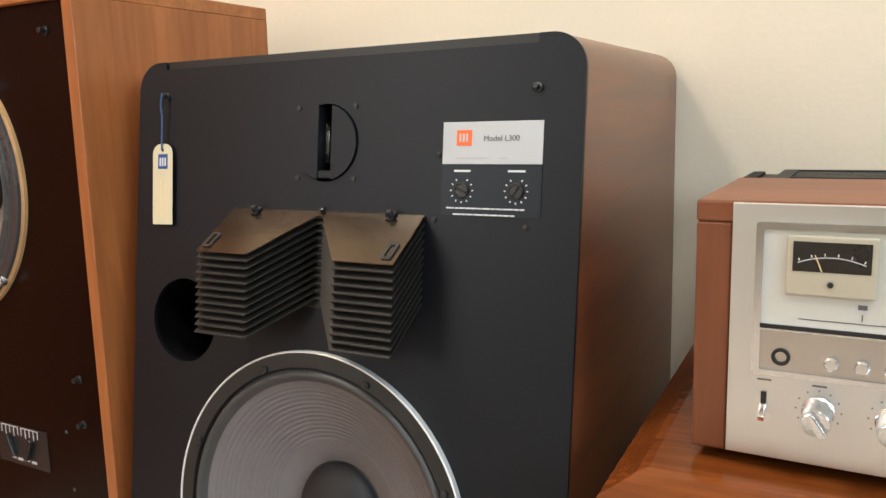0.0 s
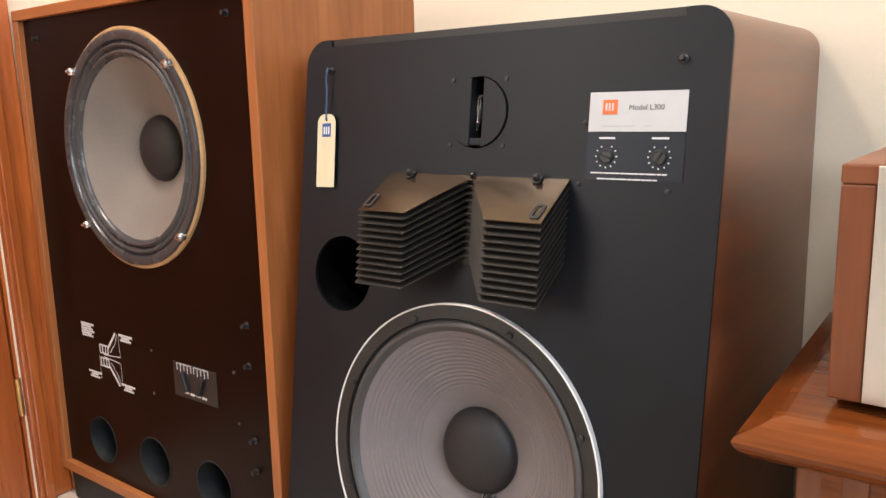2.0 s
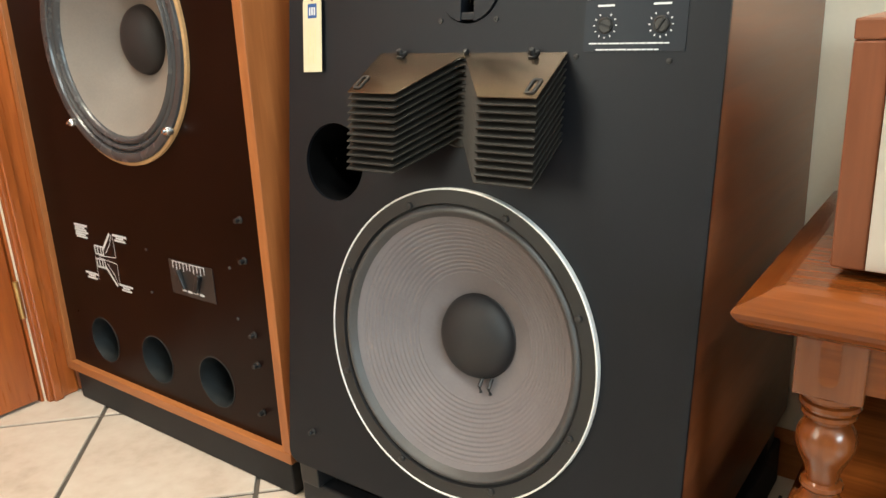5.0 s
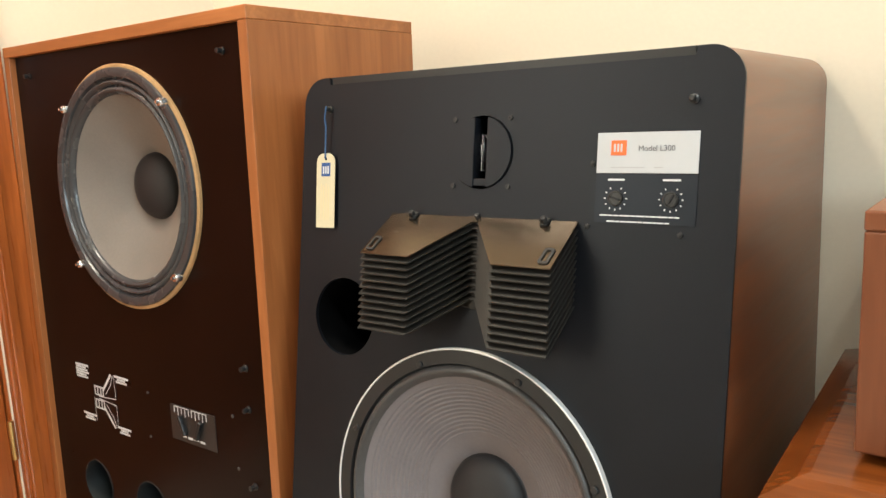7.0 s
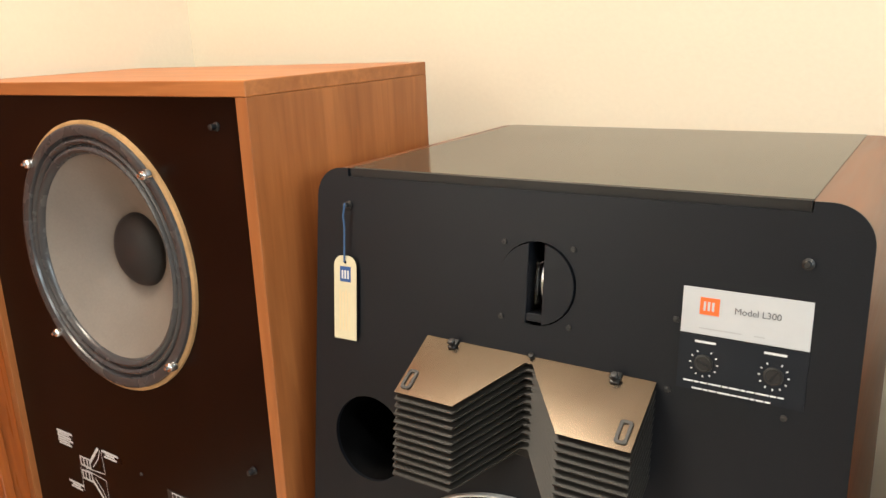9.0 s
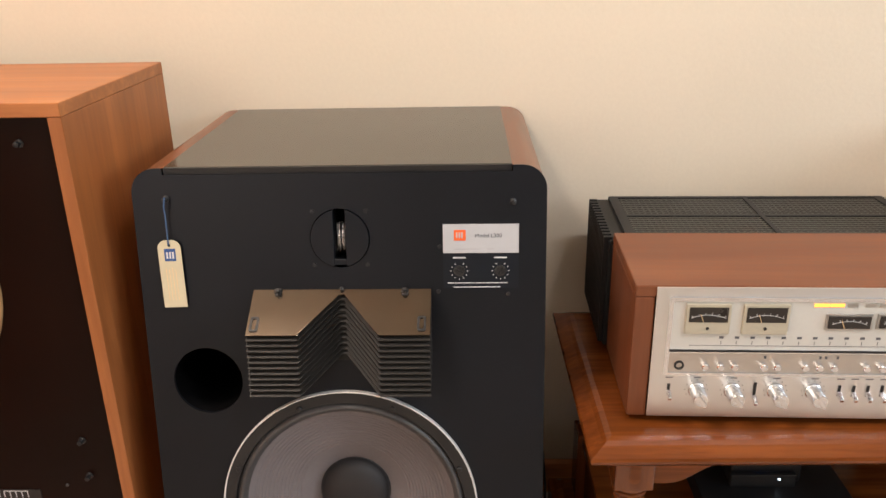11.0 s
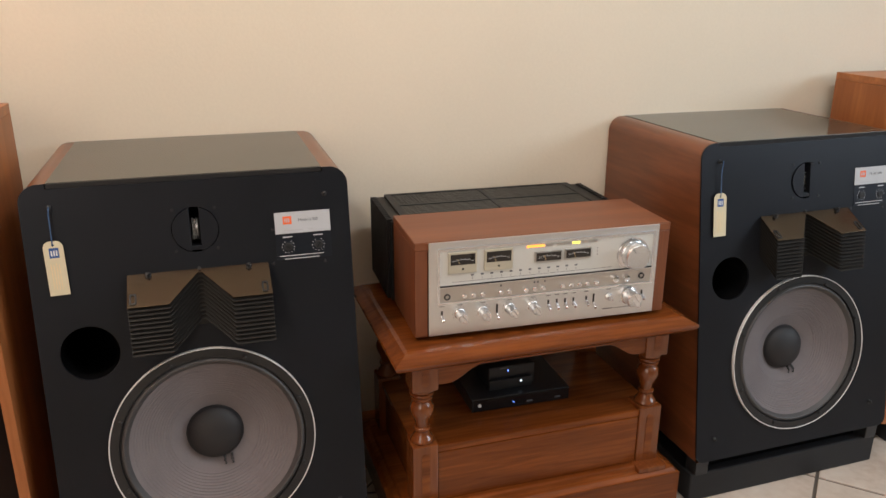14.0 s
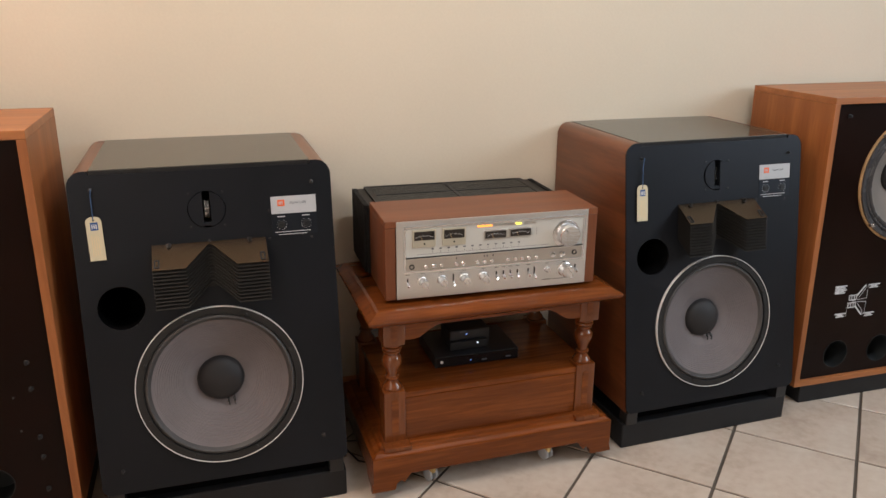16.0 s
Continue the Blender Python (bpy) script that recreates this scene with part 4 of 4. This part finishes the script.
        for j in range(16):
            a = radians(68 + 44 * j / 15)
            px, pz = cx + R * math.cos(a), z0 + R * math.sin(a) - R + 0.011
            box(-0.0016, 0.0016, -0.0003, 0.0003, 0.0055, 0.0058, 0.0, F @ Matrix.Translation((px, pz, 0)) @ Matrix.Rotation(a - math.pi / 2, 4, "Z"), bm)
            if j % 3 == 0:
                box(-0.0004, 0.0004, 0.001, 0.003, 0.0055, 0.0058, 0.0, F @ Matrix.Translation((px, pz, 0)) @ Matrix.Rotation(a - math.pi / 2, 4, "Z"), bm)
        part("scale", bm, M_PRINT, mt)["kind"] = "stuff"
        part("needle", box(-0.0004, 0.0004, 0, 0.013, 0.0058, 0.0061, 0, F @ Matrix.Translation((cx - 0.006, z0 + 0.0005, 0)) @ pose(0, 0, 0, 0, 0, 22)), M_AMBER, mt)
    for xa, xb, mat in ((0.8065, 0.826, M_ORANGE_LAMP), (0.827, 0.845, M_ORANGE_LAMP), (0.849, 0.863, M_STEEL), (0.872, 0.887, M_STEEL), (0.890, 0.904, M_STEEL), (0.907, 0.923, M_YELLOW_LAMP), (0.929, 0.943, M_STEEL), (0.948, 0.962, M_STEEL)):
        part("indicator", box(X(xa), X(xb), Z(0.684), Z(0.6885), 0.0008, 0.0018, 0.0, F), mat, win)
    bm = bmesh.new()
    for k in range(12):
        x = X(0.692 + 0.0205 * k)
        box(x - 0.003, x + 0.003, Z(0.6355), Z(0.639), 0.0008, 0.0011, 0, F, bm)
        box(x - 0.0004, x + 0.0004, Z(0.627), Z(0.632), 0.0008, 0.0011, 0, F, bm)
    box(X(0.65), X(1.0), Z(0.6245), Z(0.6252), 0.0008, 0.0011, 0, F, bm)
    for k in range(3):
        box(X(0.9635), X(0.9655), Z(0.655 + 0.007 * k), Z(0.6575 + 0.007 * k), 0.0008, 0.0011, 0, F, bm)
    part("dial_print", bm, M_INK, win)["kind"] = "stuff"

    def knob(name, x, z, r, depth, label=""):
        C = F @ Matrix.Translation((X(x), Z(z), 0))
        k = part(name, lathe([(r * 1.12, 0.0008), (r * 1.12, 0.002), (r, 0.003), (r, depth * 0.86), (r * 0.95, depth * 0.95), (r * 0.9, depth), (r * 0.55, depth - 0.0006), (0, depth - 0.0006)], 40, C), M_KNOB, s, label, True)
        part("pointer", box(-0.0006, 0.0006, r * 0.45, r * 0.95, depth - 0.0004, depth + 0.0003, 0, C @ pose(0, 0, 0, 0, 0, 35)), M_INK, k)
        if r < 0.02:
            part("grip", box(-r * 0.28, r * 0.28, -r * 0.98, r * 0.98, depth * 0.45, depth + 0.004, 0.001, C @ pose(0, 0, 0, 0, 0, 35)), M_CHROME, k, "raised bar grip")
        return k

    knob("tuning_knob", 1.046, 0.650, 0.0285, 0.030, "large turned tuning knob")
    part("knob_recess", lathe([(0.037, 0.0008), (0.037, 0.003), (0.034, 0.003), (0.033, 0.001), (0, 0.001)], 40, F @ Matrix.Translation((X(1.046), Z(0.650), 0))), M_CHROME, s, "", True)
    knob("volume_knob", 1.046, 0.5545, 0.0170, 0.030, "turned volume knob")
    for x in (0.667, 0.7155, 0.774, 0.825):
        knob("tone_knob", x, 0.5545, 0.0103, 0.028, "turned tone knob")
    knob("selector_knob", 0.9975, 0.558, 0.007, 0.012)
    # small buttons on the strip under the dial
    part("button_strip", box(X(0.6245), X(1.0925), Z(0.583), Z(0.6145), 0.0, 0.0006, 0, F), brushed("strip_metal", (0.62, 0.585, 0.55), 0.33), s, "button strip")
    for x in (0.674, 0.694, 0.713, 0.752, 0.770, 0.807, 0.826, 0.845, 0.888, 0.908, 0.926, 0.944, 0.964, 1.010, 1.036):
        big = x > 1.0
        part("push_button", lathe([(0.0052 * (1.4 if big else 1), 0.0006), (0.0052 * (1.4 if big else 1), 0.007), (0.004, 0.0085), (0, 0.0085)], 16, F @ Matrix.Translation((X(x), Z(0.594 if x < 0.99 else 0.597), 0))), M_CHROME, s, "", True)
    for x, z in ((0.6395, 0.594), (1.072, 0.598)):
        part("jack_socket", lathe([(0.0068, 0.0006), (0.0068, 0.0022), (0.0042, 0.0022), (0.0035, -0.006), (0, -0.006)], 20, F @ Matrix.Translation((X(x), Z(z), 0))), M_BLACK, s, "", True)
    for x in (0.752, 0.825, 0.8325, 0.848):
        part("marker", box(X(x), X(x + 0.003), Z(0.6055), Z(0.6095), 0.0006, 0.0012, 0, F), M_INK, s)
    for x, sl in ((0.6285, 1), (0.746, 2), (0.8595, 1), (0.8785, 1), (0.8975, 1), (0.9165, 1), (0.946, 1), (0.963, 2), (1.0765, 1)):
        part("switch_slot", box(X(x) - 0.002, X(x) + 0.002, Z(0.5475) - 0.004 * (sl - 1), Z(0.5645) + 0.003 * (sl - 1), 0.0005, 0.001, 0, F), M_BLACK, s)
        part("lever_switch", box(-0.0026, 0.0026, -0.003, 0.003, 0.0, 0.015, 0.0012, F @ Matrix.Translation((X(x), Z(0.5535 - 0.007 * (sl - 1)), 0.0005)) @ pose(0, 0, 0, 25, 0, 0)), M_CHROME, s)
    bm = bmesh.new()
    for x in (0.6285, 0.667, 0.7155, 0.774, 0.825, 0.8595, 0.8785, 0.8975, 0.9165, 0.946, 0.9975, 1.046):
        box(X(x) - 0.005, X(x) + 0.005, Z(0.5735), Z(0.5748), 0, 0.0003, 0, F, bm)
    for x in (0.667, 0.7155, 0.774, 0.825, 1.046):
        for k in range(9):
            r = 0.0155 if x < 1 else 0.0225
            a = radians(-30 + 30 * k)
            if r < 0.02 or abs(k - 4) > 1:
                box(-0.0005, 0.0005, 0, 0.0012, 0, 0.0003, 0, F @ Matrix.Translation((X(x) + r * math.cos(a), Z(0.5545) + r * math.sin(a), 0)), bm)
    box(X(0.985), X(1.01), Z(0.5285), Z(0.5303), 0, 0.0003, 0, F, bm)
    box(X(1.013), X(1.065), Z(0.5287), Z(0.5298), 0, 0.0003, 0, F, bm)
    part("print_bars", bm, M_INK, s)["kind"] = "stuff"
    return s


receiver(pose(0.8558, -0.0635, 0.490, 0, 0, 0.0))

# casters behind the skirt
def caster(m):
    c = thing("caster", "small ivory twin-wheel caster under the table", "caster", m, "casters under the table")
    part("stem", lathe([(0.006, 0.045), (0.006, 0.1235), (0, 0.1235)], 10), M_STEEL, c)
    part("housing", box(-0.010, 0.010, -0.014, 0.014, 0.022, 0.046, 0.004), M_BRASS, c)
    for x in (-0.009, 0.009):
        part("wheel", lathe([(0.0, -0.0045), (0.014, -0.0045), (0.018, -0.003), (0.018, 0.003), (0.014, 0.0045), (0, 0.0045)], 24, Matrix.Translation((x, 0, 0.018)) @ pose(0, 0, 0, 0, 90, 0)), M_WHITE, c, "", True)
    return c


for lx in (-0.17, 0.17):
    for ly in (0.06, 0.37):
        caster(TABLE @ pose(lx, ly, FL, 0, 0, 20))
cb = thing("speaker_cable", "thin black cable lying on the tiles by the wall", "cable", pose(0, 0, FL))
part("lead", tube([(0.47, 0.33, 0.02), (0.475, 0.24, 0.003), (0.49, 0.13, 0.003), (0.515, 0.06, 0.003), (0.56, 0.03, 0.003), (0.64, 0.05, 0.003), (0.75, 0.10, 0.003), (0.9, 0.09, 0.003)], 0.0026), M_BLACK, cb, "", True)
cb = thing("speaker_cable", "thin black cable looped behind the side table", "cable", pose(0, 0, FL))
part("lead", tube([(0.50, 0.40, 0.12), (0.505, 0.37, 0.05), (0.50, 0.30, 0.004), (0.47, 0.22, 0.003), (0.49, 0.17, 0.003), (0.55, 0.16, 0.003), (0.70, 0.2, 0.003), (1.1, 0.22, 0.003)], 0.0026), M_BLACK, cb, "", True)

# ---- boxes on the shelf ----
bx = thing("media_player", "flat black media player with small blue lights", "media player", pose(0.845, 0.018, 0.253, 0, 0, 1))
part("case", box(-0.120, 0.120, 0.0, 0.17, 0.004, 0.036, 0.002), M_BLACK, bx)
part("front_panel", box(-0.118, 0.118, -0.003, -0.0002, 0.006, 0.034, 0.001), speckled("gloss_black", (0.008, 0.008, 0.009), 0.12, vary=0.1, bump=0.0), bx, "glossy black front")
part("power_button", lathe([(0.0042, 0), (0.0042, 0.002), (0, 0.0022)], 16, Matrix.Translation((-0.103, -0.003, 0.022)) @ pose(0, 0, 0, 90)), M_TRIM, bx, "pale power button")
part("status_light", lathe([(0.0015, 0), (0.0012, 0.0012), (0, 0.0015)], 10, Matrix.Translation((-0.02, -0.003, 0.019)) @ pose(0, 0, 0, 90)), M_BLUE_LAMP, bx)
for x in (0.012, 0.082):
    part("logo_bar", box(x, x + 0.014, -0.0036, -0.003, 0.014, 0.018), M_INK, bx)
for x in (-0.09, 0.09):
    for y in (0.02, 0.13):
        part("foot", lathe([(0.008, 0), (0.008, 0.0045), (0, 0.0045)], 12, Matrix.Translation((x, y, 0))), M_BLACK, bx)
b2 = thing("network_box", "small black box with two blue lights on the player", "network box", pose(0.836, 0.060, 0.289, 0, 0, 2))
part("case", box(-0.058, 0.058, 0, 0.09, 0.0, 0.052, 0.004), M_BLACK, b2)
part("front_step", box(-0.060, 0.046, -0.012, -0.0005, 0.0, 0.024, 0.002), M_BLACK, b2)
part("status_light", lathe([(0.0018, 0), (0.0014, 0.0012), (0, 0.0015)], 10, Matrix.Translation((-0.010, 0.0, 0.040)) @ pose(0, 0, 0, 90)), M_BLUE_LAMP, b2)
part("status_light", lathe([(0.0022, 0), (0.0018, 0.0012), (0, 0.0015)], 10, Matrix.Translation((0.018, -0.012, 0.016)) @ pose(0, 0, 0, 90)), M_PALE_LAMP, b2)
part("logo_bar", box(-0.03, -0.012, -0.0006, 0.0, 0.046, 0.049), M_INK, b2)

# ---- ceiling lamp, above the view ----
lp = thing("ceiling_lamp", "plain round ceiling lamp with a warm white shade", "lamp", pose(-0.50, -0.52, CEIL))
part("base_plate", lathe([(0.0, -0.012), (0.2, -0.012), (0.2, 0.0), (0, 0)], 32), M_WHITE, lp)
for lamp_x in (0.95, 1.25, 1.55):
    lp = thing("ceiling_spot", "small white round ceiling spot lamp", "lamp", pose(lamp_x, -1.0, CEIL), "row of ceiling spots")
    part("rose", lathe([(0.0, -0.13), (0.07, -0.13), (0.07, -0.05), (0.02, -0.045), (0.02, -0.01), (0.05, -0.01), (0.05, 0.0), (0, 0)], 24), M_WHITE, lp, "", True)

# ---- floor tiles ----
S = 0.332
tile_mesh = None
R45 = Matrix.Rotation(radians(45.7), 4, "Z")
U, V = (R45 @ Vector((S, 0, 0))), (R45 @ Vector((0, S, 0)))
NODE = Vector((1.639, -0.069, FL))
bm = box(-S / 2 + 0.0043, S / 2 - 0.0043, -S / 2 + 0.0043, S / 2 - 0.0043, -0.006, 0.0, 0.0012, None, None, 1)
first = part("tile", bm, M_TILE, floor)
tile_mesh = first.data
places, rest = [], []
for i in range(-30, 31):
    for j in range(-30, 31):
        c = NODE + U * (i + 0.5) + V * (j + 0.5)
        if X0 - 0.2 < c.x < X1 + 0.2 and Y0 - 0.2 < c.y < Y1 + 0.2:
            (places if -1.2 < c.x < 3.2 and c.y > -1.4 else rest).append(c)
first.matrix_basis = Matrix.Translation(places[0]) @ R45
for c in places[1:]:
    t = new("tile", tile_mesh)
    t.parent = floor
    t.matrix_basis = Matrix.Translation(c) @ R45
bm = bmesh.new()
for c in rest:
    h = S / 2 - 0.0043
    bm.faces.new([bm.verts.new(c + R45 @ Vector((a * h, b * h, 0))) for a, b in ((-1, -1), (1, -1), (1, 1), (-1, 1))])
part("tile_field", bm, M_TILE, floor)["kind"] = "stuff"
